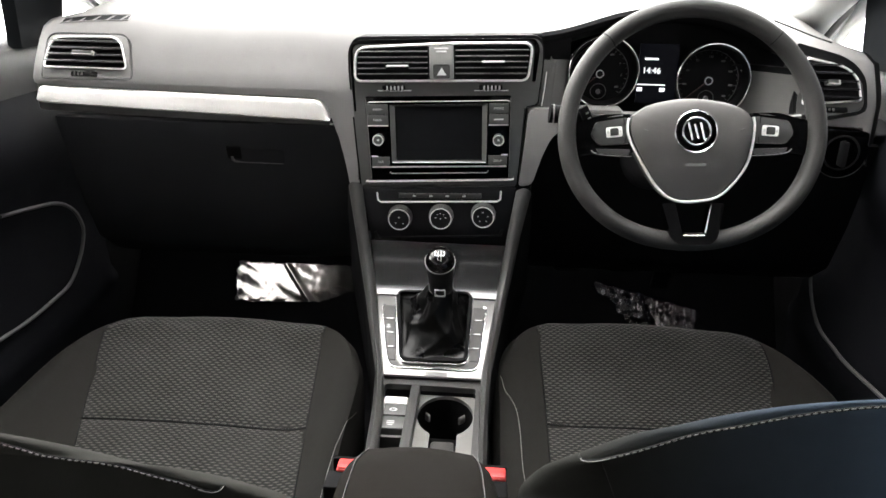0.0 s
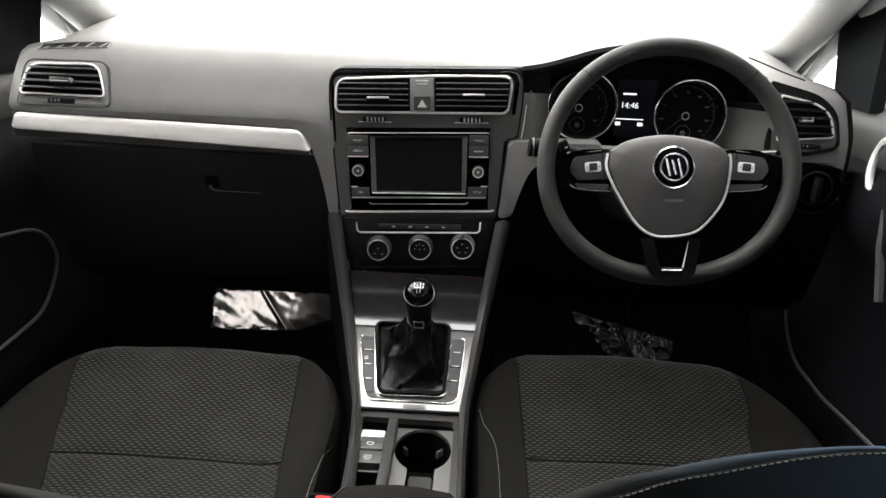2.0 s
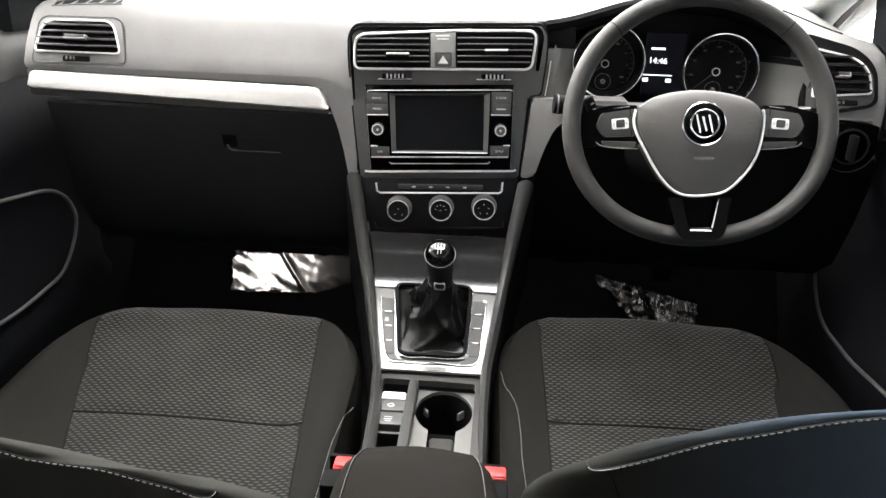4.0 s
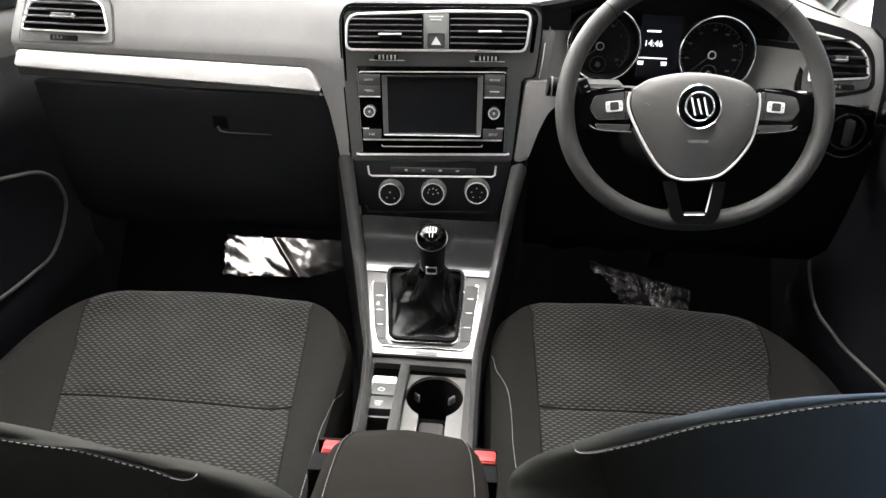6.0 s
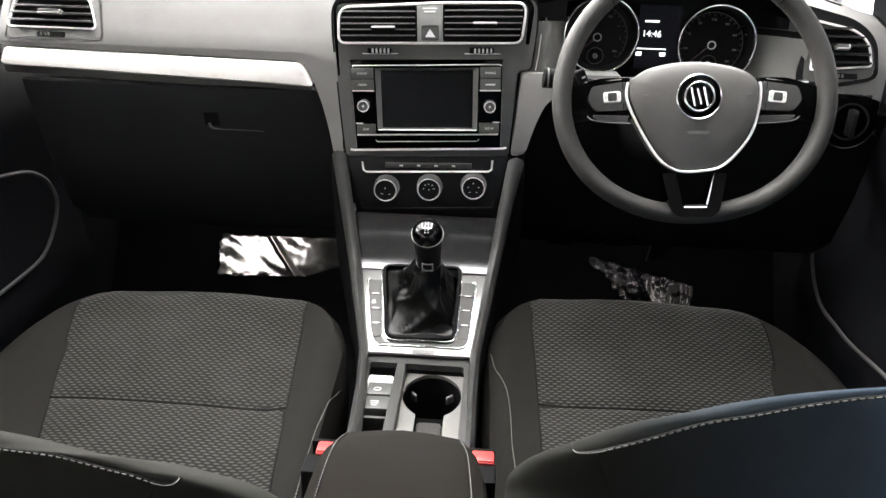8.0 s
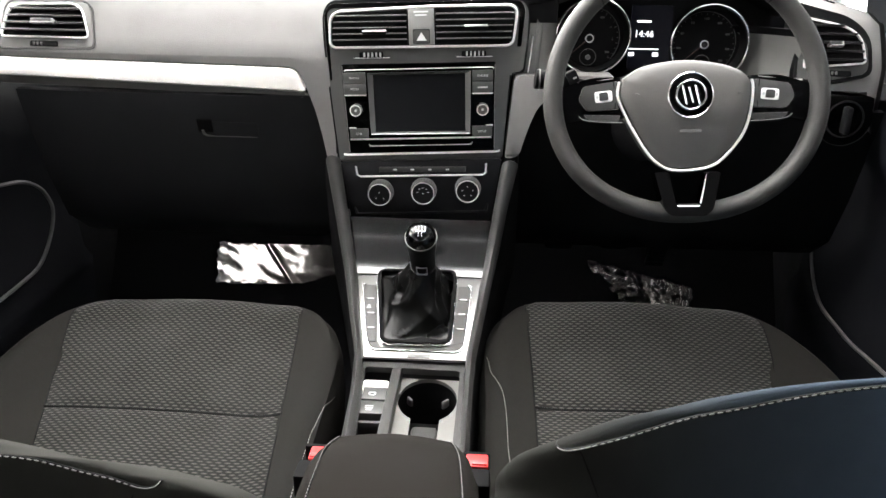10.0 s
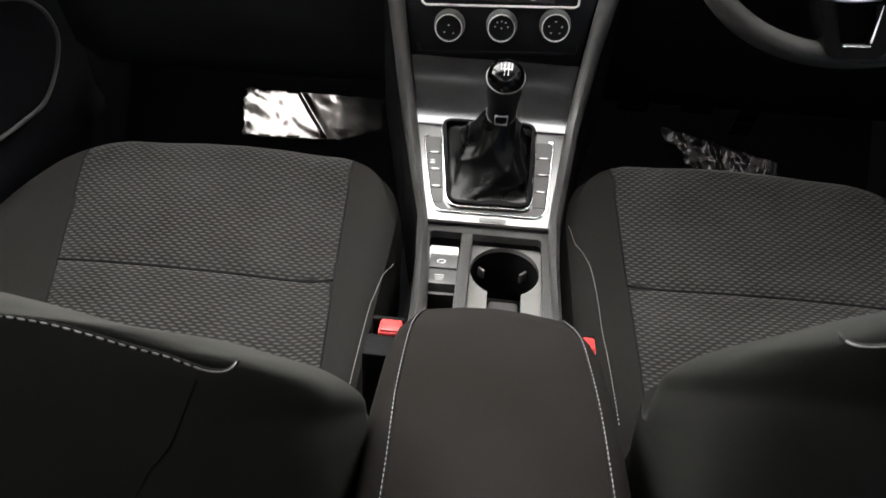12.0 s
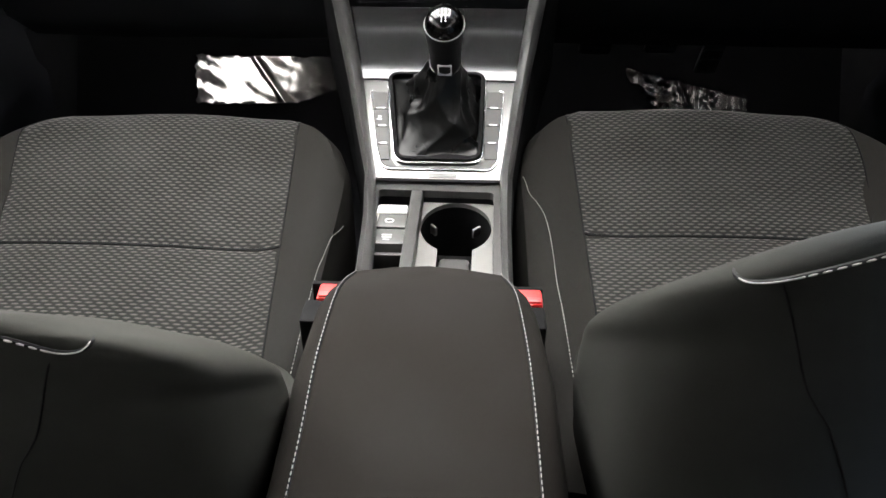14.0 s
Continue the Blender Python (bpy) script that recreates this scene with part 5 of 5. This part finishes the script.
cup = part("cup_holder", deck(outer + hole, 0.006, m=Matrix.Translation((0, 0, 0.282))), CUPSILVER, con, "pale silver cup holder insert")
part("cup_wall", grid([[(x, y, z) for x, y in hole] for z in (0.2215, 0.2818)]), BLACK, cup)
for x, y, r in ((-0.003, 1.050, 40), (0.0650, 1.047, -40)):
    part("cup_clip", boxm(-0.002, 0.002, -0.007, 0.007, -0.013, 0.0, bevel=0.0012), CUPSILVER, cup, "small spring clip", m=pose(x + (0.006 if x < 0.03 else -0.006), y - 0.004, 0.268, 0, 0, r))
part("cup_ramp", boxm(0.0145, 0.0525, 0.75, 0.958, 0.20, 0.279, bevel=0.006), CHEEK, cup, "grey ramp in the cup holder")

# gear lever
gear = thing("gear_lever", (0.0, 1.19, 0.37), "black gear lever with creased leather gaiter and gloss knob", "gear lever")
top = Vector((0.0135, 1.110, 0.520))
foot = Vector((0.0125, 1.180, 0.428))
ax = (top - foot).normalized()
foot = foot + ax * 0.014


def gaiter_rows():
    """Four-sided leather bag with folds, from the frame up to the grip."""
    rows = []
    base = [PL @ Vector((x, y, 0.0085)) for x, y in rounded([(-0.0480, -0.1655), (0.0600, -0.1640), (0.0630, -0.011), (-0.0690, -0.014)], 0.015, 8)]
    dense = []
    for p, q in zip(base, base[1:] + base[:1]):
        m = max(1, int((q - p).length / 0.0035))
        dense += [p.lerp(q, k / m) for k in range(m)]
    base = dense
    n = len(base)
    c0 = sum(base, Vector()) / n
    neck = foot + ax * 0.004
    for j in range(25):
        t = j / 24
        row = []
        for k, p in enumerate(base):
            a = math.atan2(p.y - c0.y, p.x - c0.x)
            q = neck + Vector((0.0185 * math.cos(a), 0.0150 * math.sin(a), 0.012 * math.sin(a)))
            e = t ** 0.62 if t else 0.0
            w = Vector((lerp(p.x, q.x, e), lerp(p.y, q.y, e), lerp(p.z, q.z, t ** 1.15)))
            ridge = 0.62 - abs(math.sin(1.5 * a + 3.4 * t + 0.2)) ** 0.8 + 0.55 * (0.5 - abs(math.sin(2.5 * a - 5.0 * t + 2.1)) ** 0.8)
            fold = 0.0110 * math.sin(math.pi * min(1, t * 1.08)) ** 0.7 * (ridge + 0.3 * noise.noise(Vector((2.6 * math.cos(a) + 2 * t, 2.6 * math.sin(a), 4.0 * t))))
            d = Vector((math.cos(a), math.sin(a), 0.25))
            row.append(w + d * fold)
        rows.append(row)
    return rows


part("gaiter", grid(gaiter_rows(), thick=0.002, closed_u=True), GAITER, gear, "creased black leather gaiter")
part("grip", tube([foot - ax * 0.004, foot, foot + ax * 0.012, foot + ax * 0.042, foot + ax * 0.064, foot + ax * 0.081], [0.0185, 0.0200, 0.0198, 0.0210, 0.0236, 0.0243], 28), LOWER, gear, "black leather grip")
part("grip_rim", tube([foot + ax * 0.0015 + Vector((0.0202 * math.cos(b), 0.0202 * ax.z * math.sin(b), -0.0202 * ax.y * math.sin(b))) for b in [2 * math.pi * k / 40 for k in range(40)]], 0.0009, 6, closed=True), BUTTONPALE, gear, "thin grey rim at the foot of the grip")
KM = Matrix.Translation(foot + ax * 0.081) @ Matrix(((1, 0, 0), (0, ax.z, ax.y), (0, -ax.y, ax.z))).to_4x4()
part("knob_collar", tube([(0.0243 * math.cos(a * math.pi / 20), 0.0243 * math.sin(a * math.pi / 20), 0.002) for a in range(40)], 0.0007, 8, closed=True), BRIDGE, gear, "grey knob collar", m=KM)
kc = part("knob_cap", lathe([(0.0238, 0.0), (0.0235, 0.006), (0.0208, 0.0135), (0.0158, 0.0185), (0.009, 0.0215), (0.002, 0.0225)], 40), KNOBGLOSS, gear, "gloss black knob cap with white shift pattern", m=KM)


def shift_mark(name, a, b):
    zc = lambda x, y: 0.0228 - 13.5 * (x * x + y * y) * (1 + 300 * (x * x + y * y))
    part(name, tube([(lerp(a[0], b[0], k / 6), lerp(a[1], b[1], k / 6), zc(lerp(a[0], b[0], k / 6), lerp(a[1], b[1], k / 6))) for k in range(7)], 0.0004, 6), WHITE, kc, m=KM)


for x in (-0.0026, 0.0021):
    shift_mark("shift_line", (x, 0.0028), (x, -0.0072))
shift_mark("shift_line", (-0.0072, -0.0022), (0.0068, -0.0022))
for x in (-0.0072, 0.0068):
    shift_mark("shift_line", (x, -0.0022), (x, 0.0024))
for n_, x, y in (("R", -0.0072, 0.0048), ("1", -0.0026, 0.0054), ("3", 0.0021, 0.0054), ("5", 0.0068, 0.0048), ("2", -0.0026, -0.0098), ("4", 0.0021, -0.0098)):
    text("shift_number", n_, 0.0036, WHITE, KM @ Matrix.Translation((x, y, 0.0228 - 13.5 * (x * x + y * y) + 0.0004)), kc)
clip = Matrix.Translation(foot + ax * 0.0135) @ Matrix(((1, 0, 0), (0, ax.z, ax.y), (0, -ax.y, ax.z))).to_4x4()
part("grip_badge", ring(rounded(rect(-0.009, 0.009, -0.010, 0.012), 0.003), rounded(rect(-0.0075, 0.0075, -0.0085, 0.0105), 0.003), 0.003), PAINT, gear, "small silver badge frame", m=clip @ Matrix.Translation((0, -0.0185, 0)))

# armrest
arm = thing("armrest", (0.023, 0.5, 0.0), "dark grey cloth armrest with pale stitching", "armrest")
ARM = [(0.774, 0.050, -0.062), (0.766, 0.068, -0.036), (0.749, 0.080, -0.014), (0.720, 0.088, -0.003), (0.69, 0.093, 0.002), (0.62, 0.097, 0.003), (0.54, 0.096, 0.002), (0.44, 0.095, 0.0), (0.34, 0.095, -0.002), (0.28, 0.095, -0.008), (0.25, 0.092, -0.03)]


def arm_x(y):
    """The lid's middle: it lies a little askew."""
    return 0.0225 + 0.034 * (0.60 - max(0.5, y))


rows = []
for y, hw, dz in ARM:
    z = 0.420 + dz
    rows.append([(arm_x(y) + hw * c, y, z + h) for c, h in ((-0.97, -0.12 - dz * 0.5), (-1.0, -0.055), (-0.985, -0.03), (-0.93, -0.013), (-0.83, -0.004), (-0.74, -0.001), (-0.35, 0.004), (0.0, 0.006), (0.35, 0.004), (0.74, -0.001), (0.83, -0.004), (0.93, -0.013), (0.985, -0.03), (1.0, -0.055), (0.97, -0.12 - dz * 0.5))])
part("cushion", grid(rows, thick=0.004), ARMCLOTH, arm, "dark grey cloth armrest lid")
for c in (-0.78, 0.78):
    path = spline([(arm_x(y) + hw * c, y, 0.420 + dz - 0.0005) for y, hw, dz in ARM[2:]], 60)
    part("stitching", stitches(path, 0.0048, 0.0031, 0.00045), THREAD, arm, "pale stitching")
    part("seam", tube([p - Vector((0, 0, 0.0015)) for p in path], 0.0012, 6), BLACK, arm)
part("box", boxm(-0.066, 0.112, 0.27, 0.75, 0.0, 0.36, bevel=0.008), LOWER, arm)

# ---------------------------------------------------------------- front seats
BACK = [(0.16, 0.17, 0.64, 0.80), (0.24, 0.245, 0.57, 0.78), (0.32, 0.264, 0.51, 0.73), (0.40, 0.276, 0.475, 0.69), (0.47, 0.280, 0.462, 0.665), (0.53, 0.281, 0.456, 0.65), (0.56, 0.282, 0.454, 0.645), (0.578, 0.281, 0.453, 0.64), (0.592, 0.277, 0.452, 0.628),
        (0.607, 0.262, 0.452, 0.60), (0.621, 0.235, 0.452, 0.58), (0.636, 0.204, 0.452, 0.565), (0.645, 0.174, 0.452, 0.55), (0.656, 0.139, 0.453, 0.535), (0.665, 0.10, 0.455, 0.525), (0.671, 0.06, 0.458, 0.515), (0.675, 0.03, 0.468, 0.50)]


BACK = [tuple(p) for p in spline(BACK, 65)]
EXP = 4.5


def lean(z0, y):
    """Height of a point of the ring z0 at y: the shoulders fall away to the front."""
    k = 0.85 * max(0.0, min(1.0, (z0 - 0.42) / 0.13))
    return z0 - k * (y - 0.465)


def on_back(u, d):
    """y, z on the rear face at offset u, on the ring whose half width is u + d."""
    w = u + d
    for (z0, w0, b0, f0), (z1, w1, b1, f1) in zip(BACK[16:], BACK[17:]):
        if w1 <= w <= w0:
            t = (w0 - w) / (w0 - w1)
            z, b, f = lerp(z0, z1, t), lerp(b0, b1, t), lerp(f0, f1, t)
            m, h = (b + f) / 2, (f - b) / 2
            y = m - h * (1 - min(0.998, abs(u) / w) ** EXP) ** (1 / EXP)
            return y, lean(z, y)
    return 0.46, 0.5


def back_low(z, u):
    """y of the rear face below the shoulders."""
    for (z0, w0, b0, f0), (z1, w1, b1, f1) in zip(BACK, BACK[1:]):
        if z0 <= z <= z1:
            t = (z - z0) / (z1 - z0)
            w, b, f = lerp(w0, w1, t), lerp(b0, b1, t), lerp(f0, f1, t)
            m, h = (b + f) / 2, (f - b) / 2
            return m - h * (1 - min(0.995, abs(u) / w) ** EXP) ** (1 / EXP)
    return 0.46


def seat(s, bx, bdz, flat, oy, cloth, label):
    st_ = thing("front_seat", (s * 0.40, 0.95, 0.0), label, "car seat", "front seats")
    cx = 0.402

    def sink(w):
        return bdz - flat * max(0.0, min(1.0, (0.25 - w) / 0.10))


    def top_z(x, y):
        """Cushion height; x measured outwards from the car's middle."""
        u = (x - cx) / 0.287
        z = 0.262 + 0.075 * (y - 0.985) if y < 1.2 else 0.278 + 0.06 * (y - 1.2)
        b = max(0.0, (abs(u) - 0.66) / 0.34)
        fade = 1 - max(0.0, (y - 1.1) / 0.30) ** 2
        z += 0.030 * b ** 1.3 * fade
        if y < 1.0:
            z -= 0.02 * ((1.0 - y) / 0.3) ** 2
        z += 0.009 * max(0.0, 1 - abs(u) ** 2.4) * max(0.0, min(1.0, (y - 0.99) / 0.26))
        return z - 0.11 * max(0.0, (y - 1.285) / 0.105) ** 2.8

    def rise(x, y, z):
        """The cushion tilts up towards its nose and draws in a little there."""
        p = max(0.0, (y - 0.96) / 0.41)
        d = 0.12 * p ** 1.35
        return (s * x * (1 - 0.95 * d), y + oy - d, z + 0.44 * d)

    def edge(y, side):
        k = max(0.0, (y - 1.04) / 0.350)
        wide = 0.012 * max(0.0, min(1.0, (1.27 - y) / 0.18)) if s > 0 and side > 0 else 0.0
        return (0.287 + wide if side > 0 else 0.288) * max(0.0, 1 - k ** (4.6 if side > 0 else 3.3)) ** 0.5

    CR = ((-1.0, -0.17), (-1.005, -0.08), (-1.0, -0.045), (-0.975, -0.02), (-0.92, -0.005), (-0.84, 0), (-0.7, 0), (-0.55, 0), (-0.28, 0.003), (0, 0.004), (0.28, 0.003), (0.55, 0), (0.7, 0), (0.84, 0), (0.92, -0.005), (0.975, -0.02), (1.0, -0.045), (1.005, -0.08), (1.0, -0.17))
    rows = []
    ysl = [0.62, 0.70, 0.78, 0.85, 0.90, 0.95, 0.99, 1.03, 1.065, 1.1, 1.13, 1.16, 1.185, 1.21, 1.23, 1.25, 1.27, 1.285, 1.30, 1.315, 1.328, 1.34, 1.35, 1.36, 1.368, 1.375, 1.38, 1.384]
    for y in ysl:
        row = []
        for c, h in CR:
            hw = max(edge(y, c), 0.075)
            x = cx + hw * max(-1, min(1, c))
            row.append(rise(cx + hw * c, y, max(0.10, top_z(x, y) + h)))
        rows.append(row)
    part("cushion", grid(rows, thick=0.004), CLOTH, st_, "plain dark grey cloth cushion")
    part("seat_base", boxm(s * 0.40 - 0.22, s * 0.40 + 0.22, 0.62, 1.30, 0.0, 0.14, bevel=0.02), BLACK, st_, "black seat base")

    def xin(y):
        return max(lerp(0.196, 0.206, max(0, min(1, (y - 0.98) / 0.38))) if s > 0 else 0.161 + 0.115 * (y - 0.806), cx - 0.90 * edge(y, -1))

    def xout(y):
        return min((0.532 + 0.46 * (y - 0.93) - 0.44 * max(0.0, y - 0.93) ** 2) if s > 0 else 0.543 + 0.35 * (y - 0.98), cx + 0.90 * edge(y, 1))

    def crown(x, y):
        c = (x - cx) / max(edge(y, x - cx), 0.075)
        for (c0, h0), (c1, h1) in zip(CR[4:], CR[5:15]):
            if c0 <= c <= c1:
                return lerp(h0, h1, (c - c0) / (c1 - c0))
        return 0.0

    for y0, y1 in ((0.70, 0.9852), (0.9872, 1.380)):
        bm = bmesh.new()
        uv = bm.loops.layers.uv.new("UVMap")
        n, m = 26, 26
        V = []
        for j in range(m + 1):
            v = j / m
            y = lerp(y0, y1, v)
            row = []
            for i in range(n + 1):
                x = lerp(xin(y), xout(y), i / n)
                e = min(i, n - i) / n * 0.35
                ev = min(v, 1 - v) * (y1 - y0) if y1 < 1.2 or v < 0.5 else 9
                puff = (0.0028 * (1 - math.exp(-min(e, ev * 1.8) / 0.009)) - 0.0014) * max(0.0, min(1.0, (1.33 - y) / 0.06))
                row.append(bm.verts.new(rise(x, y, top_z(x, y) + crown(x, y) + lerp(0.0016, 0.0004, max(0.0, min(1.0, (y - 1.27) / 0.06))) + puff)))
            V.append(row)
        run = 0.0
        for j in range(m):
            a, b = V[j][n // 2].co, V[j + 1][n // 2].co
            nxt = run + (b - a).length
            for i in range(n):
                f = bm.faces.new((V[j][i], V[j][i + 1], V[j + 1][i + 1], V[j + 1][i]))
                for lp in f.loops:
                    lp[uv].uv = (lp.vert.co.x, run if lp.vert in V[j] else nxt)
            run = nxt
        part("cushion_insert", bm, WOVEN, st_, "woven grey patterned cloth panel")
    part("crease", tube([rise(x, 0.986, top_z(x, 0.986) + crown(x, 0.986) + 0.0002) for x in [lerp(xin(0.986), xout(0.986), k / 30) for k in range(31)]], 0.0026, 6), BLACK, st_)
    for fx in (xin, xout):
        part("insert_seam", tube([rise(fx(y), y, top_z(fx(y), y) + crown(fx(y), y) - 0.0003) for y in [0.70 + 0.67 * k / 60 for k in range(61)]], 0.0016, 6), BLACK, st_)

    def skin(x, y):
        """Height of the cushion's rounded inner edge."""
        c = -(cx - x) / max(edge(y, -1), 0.075)
        for (c0, h0), (c1, h1) in zip(CR, CR[1:]):
            if c0 <= c <= c1 and c1 > c0:
                return top_z(x, y) + lerp(h0, h1, (c - c0) / (c1 - c0)) + 0.001
        return top_z(x, y) - 0.04

    line = ((0.1246, 1.1071), (0.1268, 1.0933), (0.1311, 1.0559), (0.145, 1.0125), (0.1496, 0.9789), (0.1522, 0.93), (0.1533, 0.878), (0.157, 0.832), (0.162, 0.745)) if s > 0 else ((0.1154, 1.0572), (0.1166, 1.0441), (0.1217, 1.0017), (0.1251, 0.9584), (0.1271, 0.932), (0.1276, 0.838), (0.1274, 0.8), (0.127, 0.7))
    side = [rise(p.x, p.y, skin(p.x, p.y)) for p in spline([(x, y, 0) for x, y in line], 60)]
    part("stitching", stitches(side, 0.0055, 0.0036, 0.00055), THREAD, st_, "pale stitching")

    rows = []
    for z, w, b, f in BACK:
        m, h = (b + f) / 2, (f - b) / 2
        row = []
        for k in range(80):
            a = 2 * math.pi * k / 80
            c, sn = math.cos(a), math.sin(a)
            e = 2 / EXP
            row.append((bx + w * (1 - 0.035 * max(0.0, min(1.0, (0.605 - z) / 0.03)) * (1 - math.copysign(abs(sn) ** e, sn))) * math.copysign(abs(c) ** e, c), m + h * math.copysign(abs(sn) ** e, sn), lean(z, m + h * math.copysign(abs(sn) ** e, sn)) + sink(w)))
        rows.append(row)
    bm = grid(rows, closed_u=True)
    bm.faces.new([v for v in bm.verts][-80:])
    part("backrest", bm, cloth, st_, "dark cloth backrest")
    # shoulder seam on the rear face, ending in a small loop near the inner edge
    su = -s
    loop = [(0.221, 0.002), (0.230, 0.006), (0.2335, 0.016), (0.230, 0.030), (0.219, 0.041), (0.195, 0.047), (0.165, 0.049), (0.13, 0.049), (0.10, 0.049), (0.05, 0.050), (0.0, 0.060)] if s < 0 else [(0.230, 0.001), (0.237, 0.003), (0.2395, 0.011), (0.235, 0.022), (0.222, 0.031), (0.195, 0.037), (0.165, 0.040), (0.13, 0.042), (0.10, 0.044), (0.05, 0.049), (0.0, 0.064)]
    fall = ((0.2258, 0.609), (0.2194, 0.594), (0.205, 0.5587), (0.196, 0.544), (0.187, 0.531), (0.171, 0.499), (0.150, 0.45), (0.135, 0.40))
    part("panel_seam", tube([(bx + su * (p.x - (0.006 if s < 0 else 0)), back_low(min(0.66, p.y), p.x) - 0.0002, lean(p.y, 0.462) + sink(0.25)) for p in spline([(u, z, 0) for u, z in fall], 40)], 0.0006, 6), BLACK, st_, "fine seam down the rear of the backrest")
    P3 = []
    for p in spline([(u, d, 0) for u, d in loop], 110):
        y, z = on_back(max(0.0, p.x), p.y)
        P3.append((bx + su * p.x, y - 0.0022, z + sink(max(0.0, p.x) + p.y)))
    part("seam", tube(P3, 0.0011, 6), BLACK, st_)
    part("loop_stitch", tube([Vector(p) - Vector((0, 0.0017, -0.0008)) for p in P3[:46]], 0.0004, 6), THREAD, st_, "pale stitched loop")
    part("stitching", stitches([Vector(p) - Vector((0, 0.0017, -0.0008)) for p in P3[44:]], 0.0050, 0.0034, 0.0005), THREAD, st_, "pale stitching")
    return st_


seat(1, 0.400, 0.0, 0.0, 0.055, BACK_BLUELIT, "dark cloth driver seat, blue side light painted on the backrest, woven centre panel")
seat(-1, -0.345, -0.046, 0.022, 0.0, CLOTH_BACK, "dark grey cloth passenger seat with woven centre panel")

for s, x in ((-1, -0.088), (1, 0.109)):
    b = thing("seat_belt_buckle", (x, 0.80, 0.1), "black seat belt buckle with red release button", "belt buckle", "belt buckles")
    part("housing", boxm(x - 0.019, x + 0.017, 0.765, 0.80, 0.10, 0.334, bevel=0.004), BLACK, b)
    part("release_button", box(boxm(x - (0.008 if s < 0 else 0.013), x + 0.015, 0.797, 0.822, 0.30, 0.337, bevel=0.003), x - 0.006, x + 0.013, 0.799, 0.806, 0.325, 0.339, bevel=0.001), RED, b, "red release button")
    part("collar", boxm(x - 0.017, x + 0.0165, 0.8225, 0.829, 0.27, 0.335, bevel=0.002), BLACK, b, "black front of the buckle")

# plastic sheets in the footwells
def film(x0, x1, y0, y1, z0, z1, seed, amp, turn, ripple, slant, material, label):
    f = thing("plastic_sheet", ((x0 + x1) / 2, (y0 + y1) / 2, z0), label, "plastic sheet", "floor protection")
    rows = []
    for j in range(41):
        v = j / 40
        rows.append([])
        for i in range(81):
            u = i / 80
            v = j / 40 * (1 - slant * u)
            w = amp * (0.9 * noise.noise(Vector((u * 4 + seed, v * 1.5, 0.3))) + 0.45 * noise.noise(Vector((u * 9 + v * 4 + seed, v * 3, 2))) + ripple * noise.noise(Vector((u * 22 + seed, v * 5, 5))))
            crease = amp * 1.4 * math.exp(-((u - 0.62 + 0.22 * v) / 0.022) ** 2)
            ex = 0.016 * noise.noise(Vector((v * 6, seed, 7.0))) * (1 if i in (0, 80) else 0)
            ey = 0.006 * noise.noise(Vector((u * 10, seed, 9.0))) * (1 if j in (0, 40) else 0)
            rows[-1].append((lerp(x0, x1, u) + ex, lerp(y0, y1, v) - turn * (u - 0.5) * (x1 - x0) - abs(turn) * 0.12 - (w + crease) * 0.85, lerp(z0, z1, v) + (w + crease) * 0.5 + 0.014 + ey))
    part("film", grid(rows), material, f)


film(-0.532, -0.235, 1.707, 1.744, 0.140, 0.232, 3.0, 0.0013, -0.075, 0.16, 0.06, FILM, "crumpled clear plastic sheet on the passenger footwell carpet")
film(0.36, 0.60, 1.704, 1.748, 0.118, 0.212, 9.0, 0.0034, 0.17, 0.55, 0.4, DIMFILM, "crumpled clear plastic sheet on the driver footwell carpet")

def pedal(x, z, w, h, arm_top, label):
    """A hanging pedal: a ribbed rubber pad on a flat steel arm."""
    p = thing("pedal", (x, 1.665, z), label, "pedal", "pedals")
    tilt = Matrix.Translation((x, 1.665, z)) @ Matrix.Rotation(radians(28), 4, "X")
    part("pad", boxm(-w / 2, w / 2, 0.0, 0.012, -h / 2, h / 2, bevel=0.004), LOWER, p, "black rubber pedal pad", m=tilt)
    for k in range(4):
        z_ = -h / 2 + h * (k + 0.5) / 4
        part("tread", boxm(-w * 0.42, w * 0.42, -0.003, 0.002, z_ - 0.004, z_ + 0.004, bevel=0.001), LOWER, p, m=tilt)
    part("arm", tube(spline([(x, 1.672, z), (x + 0.004, 1.685, z + 0.06), (x + 0.002, 1.70, z + 0.14), (x, 1.70, arm_top)], 14), 0.007, 8), GLOVE, p, "dark steel pedal arm")


pedal(0.282, 0.304, 0.062, 0.055, 0.52, "black rubber clutch pedal hanging under the dashboard")
pedal(0.408, 0.308, 0.062, 0.055, 0.52, "black rubber brake pedal hanging under the dashboard")
pedal(0.506, 0.285, 0.042, 0.105, 0.46, "narrow black accelerator pedal hanging under the dashboard")

# rear bench behind the camera
bench = thing("rear_bench", (0, -0.7, 0.1), "dark grey cloth rear bench", "rear seat")
part("seat_cushion", boxm(-0.66, 0.66, -0.95, -0.42, 0.11, 0.32, bevel=0.04, seg=4), CLOTH, bench)
part("seat_back", box(bmesh.new(), -0.66, 0.66, -0.06, 0.08, 0.0, 0.6, bevel=0.04, seg=4), CLOTH, bench, m=pose(0, -0.95, 0.28, 18, 0, 0))
